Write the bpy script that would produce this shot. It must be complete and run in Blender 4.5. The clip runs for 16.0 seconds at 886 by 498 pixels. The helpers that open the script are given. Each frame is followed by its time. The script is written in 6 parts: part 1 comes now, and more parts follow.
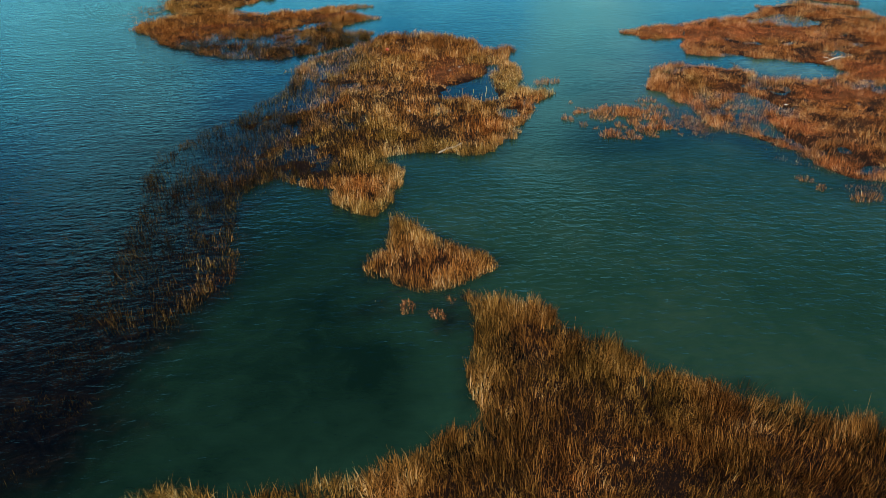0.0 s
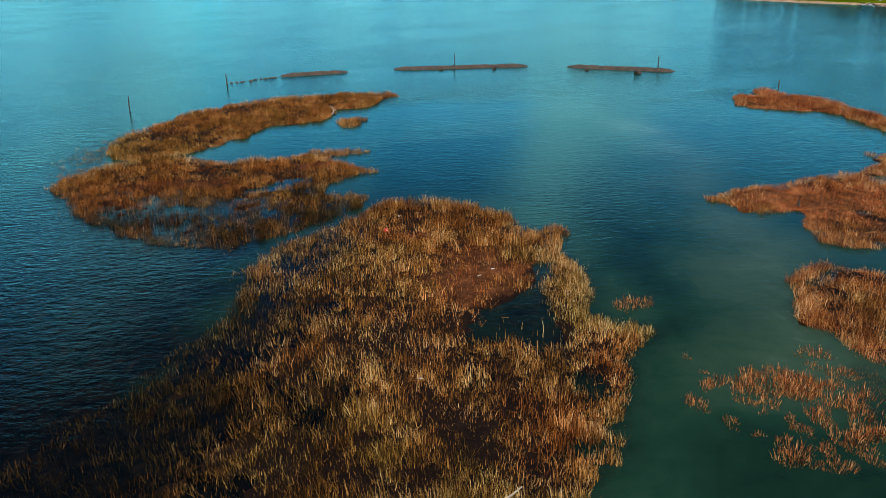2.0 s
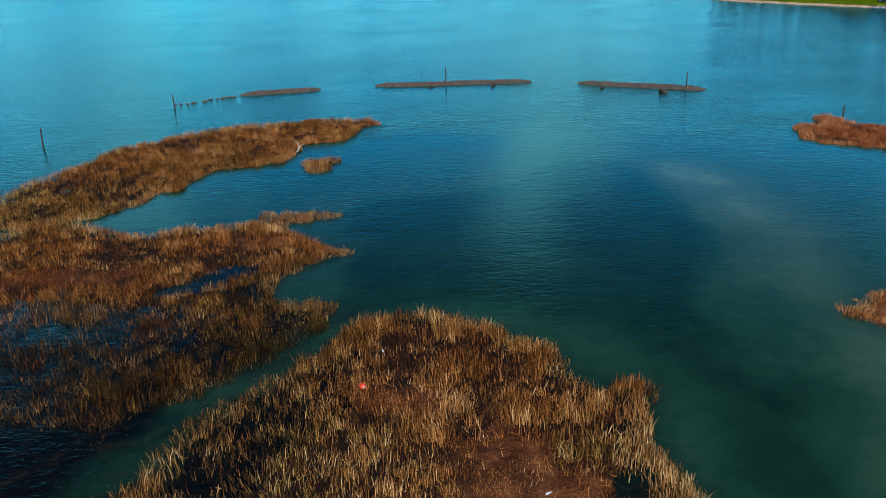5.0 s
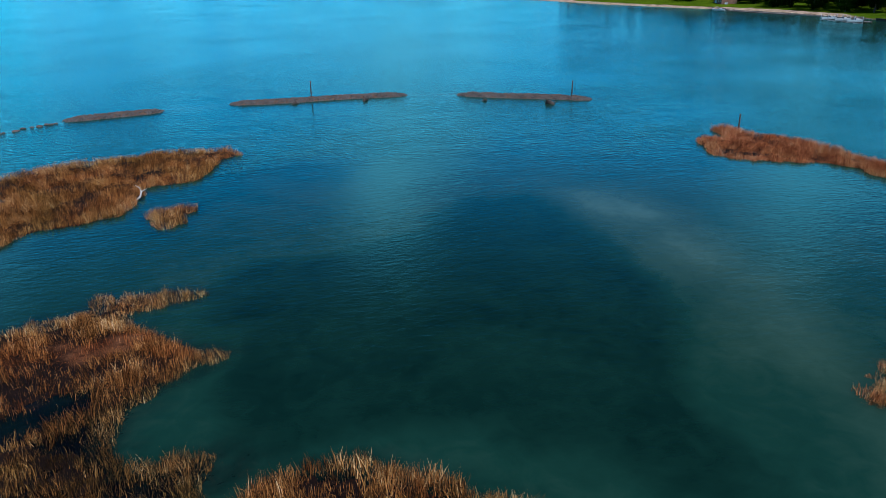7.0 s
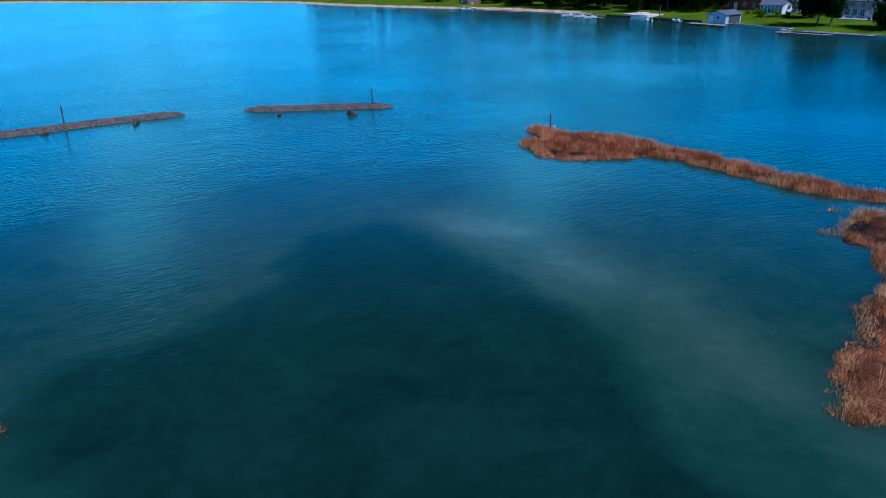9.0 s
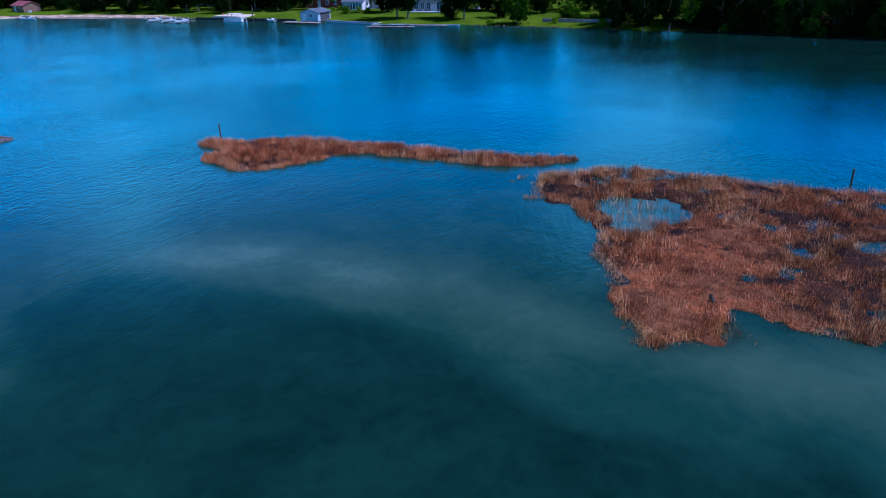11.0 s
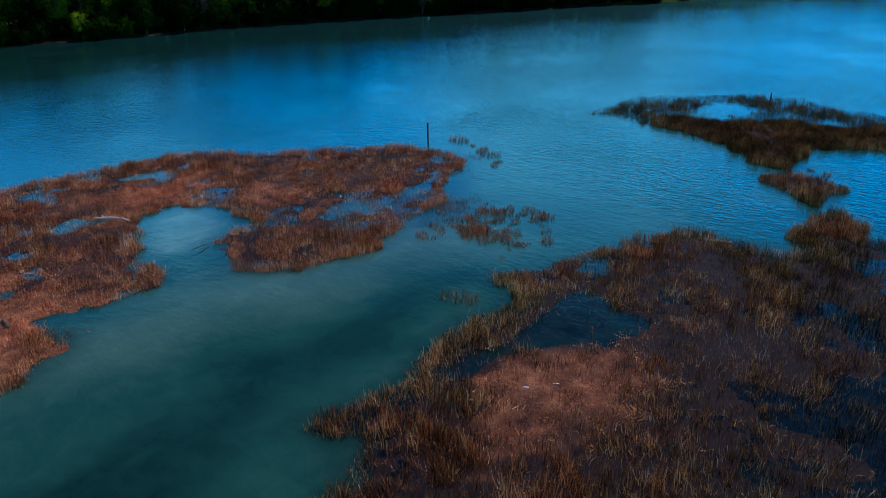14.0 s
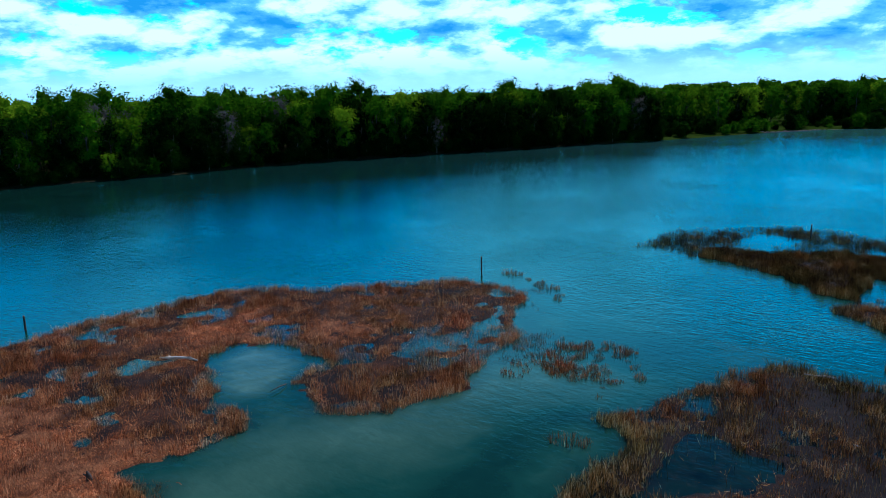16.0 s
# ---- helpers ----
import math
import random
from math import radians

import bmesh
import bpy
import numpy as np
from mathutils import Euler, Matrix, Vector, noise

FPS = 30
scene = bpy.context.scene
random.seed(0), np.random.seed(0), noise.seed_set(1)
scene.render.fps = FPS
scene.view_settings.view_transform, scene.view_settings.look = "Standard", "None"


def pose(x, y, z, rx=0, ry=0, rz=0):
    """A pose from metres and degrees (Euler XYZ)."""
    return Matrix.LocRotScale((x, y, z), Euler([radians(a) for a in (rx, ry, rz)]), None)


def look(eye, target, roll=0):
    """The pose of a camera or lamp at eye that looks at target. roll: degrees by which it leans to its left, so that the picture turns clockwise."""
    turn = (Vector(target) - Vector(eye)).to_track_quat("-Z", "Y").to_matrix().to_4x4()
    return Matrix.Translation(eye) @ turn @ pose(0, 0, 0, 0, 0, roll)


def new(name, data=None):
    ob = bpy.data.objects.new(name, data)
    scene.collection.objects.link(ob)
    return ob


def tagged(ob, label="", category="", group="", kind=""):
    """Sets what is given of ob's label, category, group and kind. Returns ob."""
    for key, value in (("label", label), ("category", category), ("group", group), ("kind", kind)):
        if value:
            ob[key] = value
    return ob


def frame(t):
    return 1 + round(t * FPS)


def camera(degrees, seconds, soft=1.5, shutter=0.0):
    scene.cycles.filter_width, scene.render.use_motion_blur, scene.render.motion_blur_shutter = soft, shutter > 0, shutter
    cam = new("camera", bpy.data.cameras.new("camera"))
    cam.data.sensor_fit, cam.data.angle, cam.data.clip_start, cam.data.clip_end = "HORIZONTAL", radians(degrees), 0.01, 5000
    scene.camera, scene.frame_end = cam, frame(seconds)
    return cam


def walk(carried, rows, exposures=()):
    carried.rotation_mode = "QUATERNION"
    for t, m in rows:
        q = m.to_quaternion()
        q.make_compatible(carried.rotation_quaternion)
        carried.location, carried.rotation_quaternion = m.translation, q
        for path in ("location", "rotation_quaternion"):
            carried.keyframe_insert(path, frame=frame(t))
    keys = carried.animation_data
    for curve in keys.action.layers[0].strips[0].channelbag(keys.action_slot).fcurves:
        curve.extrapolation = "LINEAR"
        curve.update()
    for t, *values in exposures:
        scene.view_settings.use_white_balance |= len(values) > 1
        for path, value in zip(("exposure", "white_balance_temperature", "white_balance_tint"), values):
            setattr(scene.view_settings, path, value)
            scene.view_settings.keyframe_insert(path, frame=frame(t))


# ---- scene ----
# camera: a drone over a marsh, about eighteen metres above the water
cam = camera(63.54, 16.0, soft=0.7)
METRES, EYE, TILT, LEAN, TURN = 99.45, 18.22, 0.102, 0.355, 0.0
ROWS = [
    (0.0, 0.0, 0.0, 0.0, -0.59, -29.18, 1.05),
    (0.5, -0.0034, 0.0709, 0.0005, -0.58, -29.16, 0.99),
    (1.0, -0.0068, 0.1415, 0.0008, -0.56, -27.51, 1.03),
    (1.5, -0.0106, 0.2127, 0.0007, -0.58, -23.22, 1.12),
    (2.0, -0.0134, 0.2619, -0.0, -0.58, -21.72, 1.1),
    (2.5, -0.0153, 0.2975, -0.0, -0.58, -21.75, 1.03),
    (3.0, -0.0172, 0.3332, -0.0, -0.59, -21.77, 1.02),
    (5.5, -0.0256, 0.5077, -0.0011, -3.27, -21.77, 0.94),
    (6.0, -0.0286, 0.5401, -0.0011, -6.21, -21.8, 0.78),
    (6.5, -0.0332, 0.5707, -0.0008, -10.07, -21.83, 0.66),
    (7.0, -0.0388, 0.5991, -0.0008, -13.54, -21.84, 0.63),
    (7.5, -0.0456, 0.6265, -0.0014, -17.59, -21.82, 0.62),
    (8.0, -0.0526, 0.6525, -0.0024, -21.95, -21.8, 0.59),
    (8.5, -0.0602, 0.6772, -0.0039, -27.19, -21.82, 0.54),
    (10.8, -0.1150, 0.7748, -0.0029, -62.35, -22.17, 0.73),
    (11.0, -0.1182, 0.7835, -0.0028, -66.04, -22.2, 0.75),
    (11.5, -0.1237, 0.8063, -0.0036, -75.12, -22.32, 0.9),
    (12.0, -0.1275, 0.8283, -0.0043, -85.75, -22.47, 1.02),
    (12.5, -0.129, 0.8508, -0.0058, -100.04, -22.68, 1.24),
    (13.0, -0.1284, 0.8721, -0.0067, -115.41, -22.94, 1.41),
    (13.5, -0.1254, 0.8924, -0.0069, -131.66, -23.22, 1.46),
    (14.0, -0.1169, 0.9118, -0.0059, -142.24, -22.67, 1.31),
    (14.5, -0.1076, 0.9262, -0.005, -142.62, -19.63, 1.53),
    (15.0, -0.0948, 0.935, -0.0046, -142.81, -16.44, 1.67),
    (15.5, -0.079, 0.9383, -0.0046, -142.82, -13.19, 1.7),
    (16.0, -0.063, 0.9383, -0.005, -142.8, -12.19, 1.67),
]
LOOKS = [(0.0, -0.13, 7150, 16.0), (1.0, -0.12, 7150, 17.0), (2.0, -0.2, 6900, 16.0), (5.5, -0.24, 5800, 13.0), (7.0, -0.26, 5250, 17.0), (8.5, -0.12, 4750, 24.0), (11.0, 0.1, 4500, 36.0), (13.5, 0.0, 4850, 35.0), (14.5, 0.1, 4980, 22.0), (16.0, 0.02, 4950, 15.0)]
walk(cam, [(t, pose(0, 0, EYE, TILT, LEAN, TURN) @ pose(METRES * x, METRES * y, METRES * z, 90 + pitch, roll, yaw)) for t, x, y, z, yaw, pitch, roll in ROWS], LOOKS)

# ---- light: broken cloud, high sun from the south ----
SUN_AZ, SUN_EL = 172.0, 52.0   # compass degrees from +y towards +x, and height
sky_world = bpy.data.worlds.new("sky")
scene.world = sky_world
sky_world.use_nodes = True
wt = sky_world.node_tree
wt.nodes.clear()


def node(tree, kind, inputs=None, **props):
    """A node with its properties and inputs; an input may be a value or another node's socket."""
    n = tree.nodes.new(kind)
    for key, value in props.items():
        setattr(n, key, value)
    for key, value in (inputs or {}).items():
        if isinstance(value, bpy.types.NodeSocket):
            tree.links.new(value, n.inputs[key])
        else:
            n.inputs[key].default_value = value
    return n


def ramp(tree, fac, stops, interpolation="LINEAR"):
    n = node(tree, "ShaderNodeValToRGB", {0: fac})
    n.color_ramp.interpolation = interpolation
    el = n.color_ramp.elements
    while len(el) < len(stops):
        el.new(0.5)
    for e, (p, c) in zip(el, stops):
        e.position, e.color = p, (*c, 1) if len(c) == 3 else c
    return n.outputs[0]


def math_node(tree, op, a, b=0.0, clamp=False):
    return node(tree, "ShaderNodeMath", {0: a, 1: b}, operation=op, use_clamp=clamp).outputs[0]


def mix(tree, fac, a, b, blend="MIX"):
    n = node(tree, "ShaderNodeMix", data_type="RGBA", blend_type=blend)
    for key, value in ((0, fac), (6, a), (7, b)):
        if isinstance(value, bpy.types.NodeSocket):
            tree.links.new(value, n.inputs[key])
        else:
            n.inputs[key].default_value = value if key == 0 else (*value, 1)
    return n.outputs[2]


def noise_tex(tree, vec, scale, detail=4.0, rough=0.55, distortion=0.0):
    n = node(tree, "ShaderNodeTexNoise", {"Scale": scale, "Detail": detail, "Roughness": rough, "Distortion": distortion})
    tree.links.new(vec, n.inputs["Vector"])
    return n.outputs[0]


def make_sky(t):
    sky = node(t, "ShaderNodeTexSky", sky_type="NISHITA", sun_disc=False, sun_elevation=radians(SUN_EL), sun_rotation=radians(SUN_AZ))
    direction = node(t, "ShaderNodeTexCoord").outputs["Generated"]
    xyz = node(t, "ShaderNodeSeparateXYZ", {0: direction})
    up = math_node(t, "MAXIMUM", xyz.outputs[2], 0.0)
    banks = node(t, "ShaderNodeMapping", {"Vector": direction, "Scale": (3.0, 3.0, 8.0), "Location": (0.4, 1.7, 0.3)}).outputs[0]
    above = node(t, "ShaderNodeMapping", {"Vector": direction, "Scale": (3.0, 3.0, 8.0), "Location": (0.4, 1.7, 0.46)}).outputs[0]
    body = noise_tex(t, banks, 3.0, 9.0, 0.60, 0.1)
    over = noise_tex(t, above, 3.0, 6.0, 0.57, 0.1)
    opening = ramp(t, up, [(0.0, (0, 0, 0)), (0.13, (0.0, 0.0, 0.0)), (0.24, (0.16, 0.16, 0.16)), (0.38, (0.6, 0.6, 0.6)), (1.0, (0.7, 0.7, 0.7))])
    thinner = math_node(t, "SUBTRACT", body, opening)
    cover = ramp(t, thinner, [(0.375, (0, 0, 0)), (0.44, (1, 1, 1))])
    belly = math_node(t, "ADD", over, math_node(t, "MULTIPLY", math_node(t, "SUBTRACT", 0.5, body), 0.5))
    cloud = ramp(t, belly, [(0.43, (0.98, 1.36, 1.42)), (0.50, (0.56, 1.04, 1.20)), (0.56, (0.19, 0.60, 0.90)), (0.66, (0.06, 0.34, 0.66))])
    haze = ramp(t, up, [(0.0, (1, 1, 1)), (0.02, (0.85, 0.85, 0.85)), (0.055, (0, 0, 0))])
    clear = node(t, "ShaderNodeMix", {0: 1.0}, data_type="RGBA", blend_type="MULTIPLY")
    t.links.new(sky.outputs[0], clear.inputs[6])
    t.links.new(ramp(t, up, [(0.0, (0.02, 0.135, 0.175)), (0.14, (0.032, 0.205, 0.255)), (0.30, (0.018, 0.100, 0.132)), (0.46, (0.005, 0.020, 0.028)), (1.0, (0.003, 0.010, 0.015))]), clear.inputs[7])
    col = mix(t, cover, clear.outputs[2], cloud)
    col = mix(t, haze, col, (0.52, 0.94, 1.08))
    deck = node(t, "ShaderNodeMapping", {"Vector": direction, "Scale": (3.0, 3.0, 3.0), "Location": (28.8, 14.2, 19.3)}).outputs[0]
    broken = noise_tex(t, deck, 1.0, 2.0, 0.5)
    puffs = mix(t, ramp(t, broken, [(0.46, (0, 0, 0)), (0.66, (1, 1, 1))]), clear.outputs[2], (0.62, 1.05, 1.18))
    col = mix(t, ramp(t, up, [(0.12, (0, 0, 0)), (0.20, (1, 1, 1)), (0.32, (1, 1, 1)), (0.45, (0, 0, 0))]), col, puffs)
    back = node(t, "ShaderNodeBackground", {"Color": col, "Strength": 1.0})
    out = node(t, "ShaderNodeOutputWorld")
    t.links.new(back.outputs[0], out.inputs[0])


make_sky(wt)
sun = new("sun", bpy.data.lights.new("sun", "SUN"))
sun.data.energy, sun.data.angle, sun.data.color = 5.2, radians(1.0), (1.0, 0.95, 0.87)
az, el = radians(SUN_AZ), radians(SUN_EL)
sun.matrix_world = look((math.sin(az) * math.cos(el) * 90, math.cos(az) * math.cos(el) * 90, math.sin(el) * 90), (0, 0, 0))

# ---- materials ----


def material(name, rough=0.8, spec=0.3, metal=0.0):
    m = bpy.data.materials.new(name)
    m.use_nodes = True
    t = m.node_tree
    b = t.nodes["Principled BSDF"]
    b.inputs["Roughness"].default_value, b.inputs["Metallic"].default_value = rough, metal
    b.inputs["Specular IOR Level"].default_value = spec
    pos = node(t, "ShaderNodeNewGeometry").outputs["Position"]
    return m, t, b, pos


def bump(t, b, height, strength, distance):
    n = node(t, "ShaderNodeBump", {"Height": height, "Strength": strength, "Distance": distance})
    t.links.new(n.outputs[0], b.inputs["Normal"])
    return n


def stained(name, dark, light, scale=3.0, rough=0.8, spec=0.3, grain=30.0, relief=0.02, metal=0.0, vary=0.0):
    """A surface with colour varying at two scales and a fine relief."""
    m, t, b, pos = material(name, rough, spec, metal)
    big, small = noise_tex(t, pos, scale, 5.0), noise_tex(t, pos, grain, 3.0)
    f = math_node(t, "ADD", math_node(t, "MULTIPLY", big, 0.65), math_node(t, "MULTIPLY", small, 0.35))
    if vary:
        rnd = node(t, "ShaderNodeObjectInfo").outputs["Random"]
        f = math_node(t, "ADD", f, math_node(t, "MULTIPLY", math_node(t, "SUBTRACT", rnd, 0.5), vary))
    t.links.new(ramp(t, f, [(0.3, dark), (0.7, light)]), b.inputs["Base Color"])
    bump(t, b, small, 0.5, relief)
    return m


def reed_material(name, olive_share, browns=((0.026, 0.006, 0.002), (0.25, 0.065, 0.016), (0.70, 0.25, 0.060), (1.0, 0.60, 0.28)), straws=((0.009, 0.0045, 0.0013), (0.145, 0.072, 0.016), (0.60, 0.315, 0.082), (0.98, 0.70, 0.36))):
    """Stalks from bleached to rotten: each has its own age, clumps age together, and the stand's zone tells straw from rust."""
    m, t, b, pos = material(name, 0.85, 0.05)
    island = node(t, "ShaderNodeNewGeometry").outputs["Random Per Island"]
    rusty = node(t, "ShaderNodeAttribute", attribute_name="rust").outputs["Fac"]
    clump = node(t, "ShaderNodeAttribute", attribute_name="tone").outputs["Fac"]
    age = math_node(t, "ADD", math_node(t, "MULTIPLY", island, 0.78), math_node(t, "SUBTRACT", math_node(t, "MULTIPLY", clump, 0.50), 0.16))
    spots = (0.12, 0.50, 0.80, 1.0)
    straw = ramp(t, age, list(zip(spots, straws)))
    rust = ramp(t, age, list(zip(spots, browns)))
    olive = ramp(t, age, [(p, (c[0] * 0.86, c[1] * 1.14, c[2] * 0.9)) for p, c in zip(spots, straws)])
    c = mix(t, ramp(t, noise_tex(t, pos, 0.19, 4.0, 0.55, 0.4), [(0.42, (0, 0, 0)), (0.58, (olive_share,) * 3)]), straw, olive)
    c = mix(t, rusty, c, rust)
    t.links.new(c, b.inputs["Base Color"])
    through_light = node(t, "ShaderNodeBsdfTranslucent", {"Color": c})
    both = node(t, "ShaderNodeMixShader", {0: 0.02})
    t.links.new(b.outputs[0], both.inputs[1])
    t.links.new(through_light.outputs[0], both.inputs[2])
    t.links.new(both.outputs[0], t.nodes["Material Output"].inputs[0])
    return m


def mat_material():
    m, t, b, pos = material("reed_thatch", 0.9, 0.05)
    fibres = []
    for turn, scale in ((0.7, 4.0), (-0.5, 5.0), (1.9, 3.2)):
        v = node(t, "ShaderNodeMapping", {"Vector": pos, "Scale": (1.0, 6.0, 1.0), "Rotation": (0, 0, turn)}).outputs[0]
        fibres.append(noise_tex(t, v, scale, 5.0, 0.72, 0.9))
    f = math_node(t, "MAXIMUM", math_node(t, "MAXIMUM", fibres[0], fibres[1]), fibres[2])
    blotch = noise_tex(t, pos, 0.9, 5.0, 0.65)
    f = math_node(t, "ADD", math_node(t, "MULTIPLY", f, 0.7), math_node(t, "MULTIPLY", blotch, 0.3))
    dry = ramp(t, f, [(0.44, (0.016, 0.005, 0.003)), (0.54, (0.105, 0.036, 0.014)), (0.66, (0.33, 0.14, 0.058))])
    wet = ramp(t, f, [(0.44, (0.003, 0.002, 0.003)), (0.56, (0.011, 0.006, 0.005)), (0.68, (0.034, 0.017, 0.010))])
    thick = node(t, "ShaderNodeAttribute", attribute_name="thatch").outputs["Fac"]
    t.links.new(mix(t, thick, wet, dry), b.inputs["Base Color"])
    t.links.new(ramp(t, math_node(t, "ADD", thick, math_node(t, "MULTIPLY", math_node(t, "SUBTRACT", blotch, 0.5), 0.6)), [(0.0, (0.78, 0.78, 0.78)), (0.4, (0.92, 0.92, 0.92))]), b.inputs["Roughness"])
    bump(t, b, f, 0.8, 0.08)
    return m


def water_material():
    m, t, b, pos = material("lake_water", 0.09, 0.5)
    b.inputs["IOR"].default_value = 1.333
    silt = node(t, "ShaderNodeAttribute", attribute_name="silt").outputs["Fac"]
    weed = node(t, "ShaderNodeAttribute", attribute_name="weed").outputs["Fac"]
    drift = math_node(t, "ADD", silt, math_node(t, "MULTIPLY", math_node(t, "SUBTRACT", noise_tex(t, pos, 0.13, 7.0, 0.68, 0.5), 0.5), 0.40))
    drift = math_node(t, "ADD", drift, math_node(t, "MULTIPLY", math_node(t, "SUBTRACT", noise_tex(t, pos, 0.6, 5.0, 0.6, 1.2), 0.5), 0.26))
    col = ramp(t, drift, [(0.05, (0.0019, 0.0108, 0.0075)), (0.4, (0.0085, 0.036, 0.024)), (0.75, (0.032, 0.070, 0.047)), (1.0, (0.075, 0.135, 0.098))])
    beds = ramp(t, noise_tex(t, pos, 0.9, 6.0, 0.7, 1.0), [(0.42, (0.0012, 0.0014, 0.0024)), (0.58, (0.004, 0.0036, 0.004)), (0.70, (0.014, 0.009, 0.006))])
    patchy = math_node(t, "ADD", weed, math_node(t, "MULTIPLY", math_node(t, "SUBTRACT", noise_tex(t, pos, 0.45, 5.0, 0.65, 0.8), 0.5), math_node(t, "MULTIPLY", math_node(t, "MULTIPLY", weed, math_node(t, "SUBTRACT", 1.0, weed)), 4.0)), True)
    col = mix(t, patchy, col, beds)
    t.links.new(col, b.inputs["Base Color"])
    # wind ripples over a slower swell, and calmer slicks
    waves = node(t, "ShaderNodeMapping", {"Vector": pos, "Scale": (0.8, 1.5, 1.0), "Rotation": (0, 0, 0.5)}).outputs[0]
    crests = node(t, "ShaderNodeMapping", {"Vector": pos, "Scale": (0.6, 1.4, 1.0), "Rotation": (0, 0, -0.55)}).outputs[0]
    small = noise_tex(t, waves, 1.9, 3.0, 0.6, 0.3)
    swell = noise_tex(t, crests, 1.15, 3.0, 0.55, 0.3)
    slick = ramp(t, noise_tex(t, pos, 0.035, 3.0), [(0.38, (0.42, 0.42, 0.42)), (0.62, (1, 1, 1))])
    rolling = node(t, "ShaderNodeMapping", {"Vector": pos, "Scale": (0.45, 1.5, 1.0), "Rotation": (0, 0, 0.75)}).outputs[0]
    h = math_node(t, "ADD", math_node(t, "MULTIPLY", small, 0.75), math_node(t, "MULTIPLY", swell, 0.80))
    h = math_node(t, "ADD", h, math_node(t, "MULTIPLY", noise_tex(t, rolling, 0.42, 3.0, 0.5, 0.5), 0.5))
    calm = node(t, "ShaderNodeAttribute", attribute_name="calm").outputs["Fac"]
    slick = math_node(t, "MULTIPLY", slick, math_node(t, "SUBTRACT", 1.0, math_node(t, "MULTIPLY", calm, 0.68)))
    relief = bump(t, b, math_node(t, "MULTIPLY", h, slick), 0.60, 0.14).outputs[0]
    b.inputs["Specular IOR Level"].default_value = 0.0
    sheen = node(t, "ShaderNodeBsdfGlossy", {"Color": (0.36, 0.92, 1.0, 1), "Roughness": 0.07, "Normal": relief})
    t.links.new(math_node(t, "SUBTRACT", 0.115, math_node(t, "MULTIPLY", calm, 0.05)), sheen.inputs["Roughness"])
    fresnel = node(t, "ShaderNodeFresnel", {"IOR": 1.333, "Normal": relief})
    both = node(t, "ShaderNodeMixShader", {0: fresnel.outputs[0]})
    t.links.new(b.outputs[0], both.inputs[1])
    t.links.new(sheen.outputs[0], both.inputs[2])
    t.links.new(both.outputs[0], t.nodes["Material Output"].inputs[0])
    return m


def leaf_material(name, dark, light):
    m, t, b, pos = material(name, 0.8, 0.0)
    island = node(t, "ShaderNodeNewGeometry").outputs["Random Per Island"]
    rnd = node(t, "ShaderNodeObjectInfo").outputs["Random"]
    f = math_node(t, "ADD", math_node(t, "MULTIPLY", island, 0.4), math_node(t, "MULTIPLY", rnd, 0.6))
    col = ramp(t, f, [(0.1, dark), (0.9, light)])
    t.links.new(col, b.inputs["Base Color"])
    through_light = node(t, "ShaderNodeBsdfTranslucent", {"Color": col})
    both = node(t, "ShaderNodeMixShader", {0: 0.35})
    t.links.new(b.outputs[0], both.inputs[1])
    t.links.new(through_light.outputs[0], both.inputs[2])
    t.links.new(both.outputs[0], t.nodes["Material Output"].inputs[0])
    return m


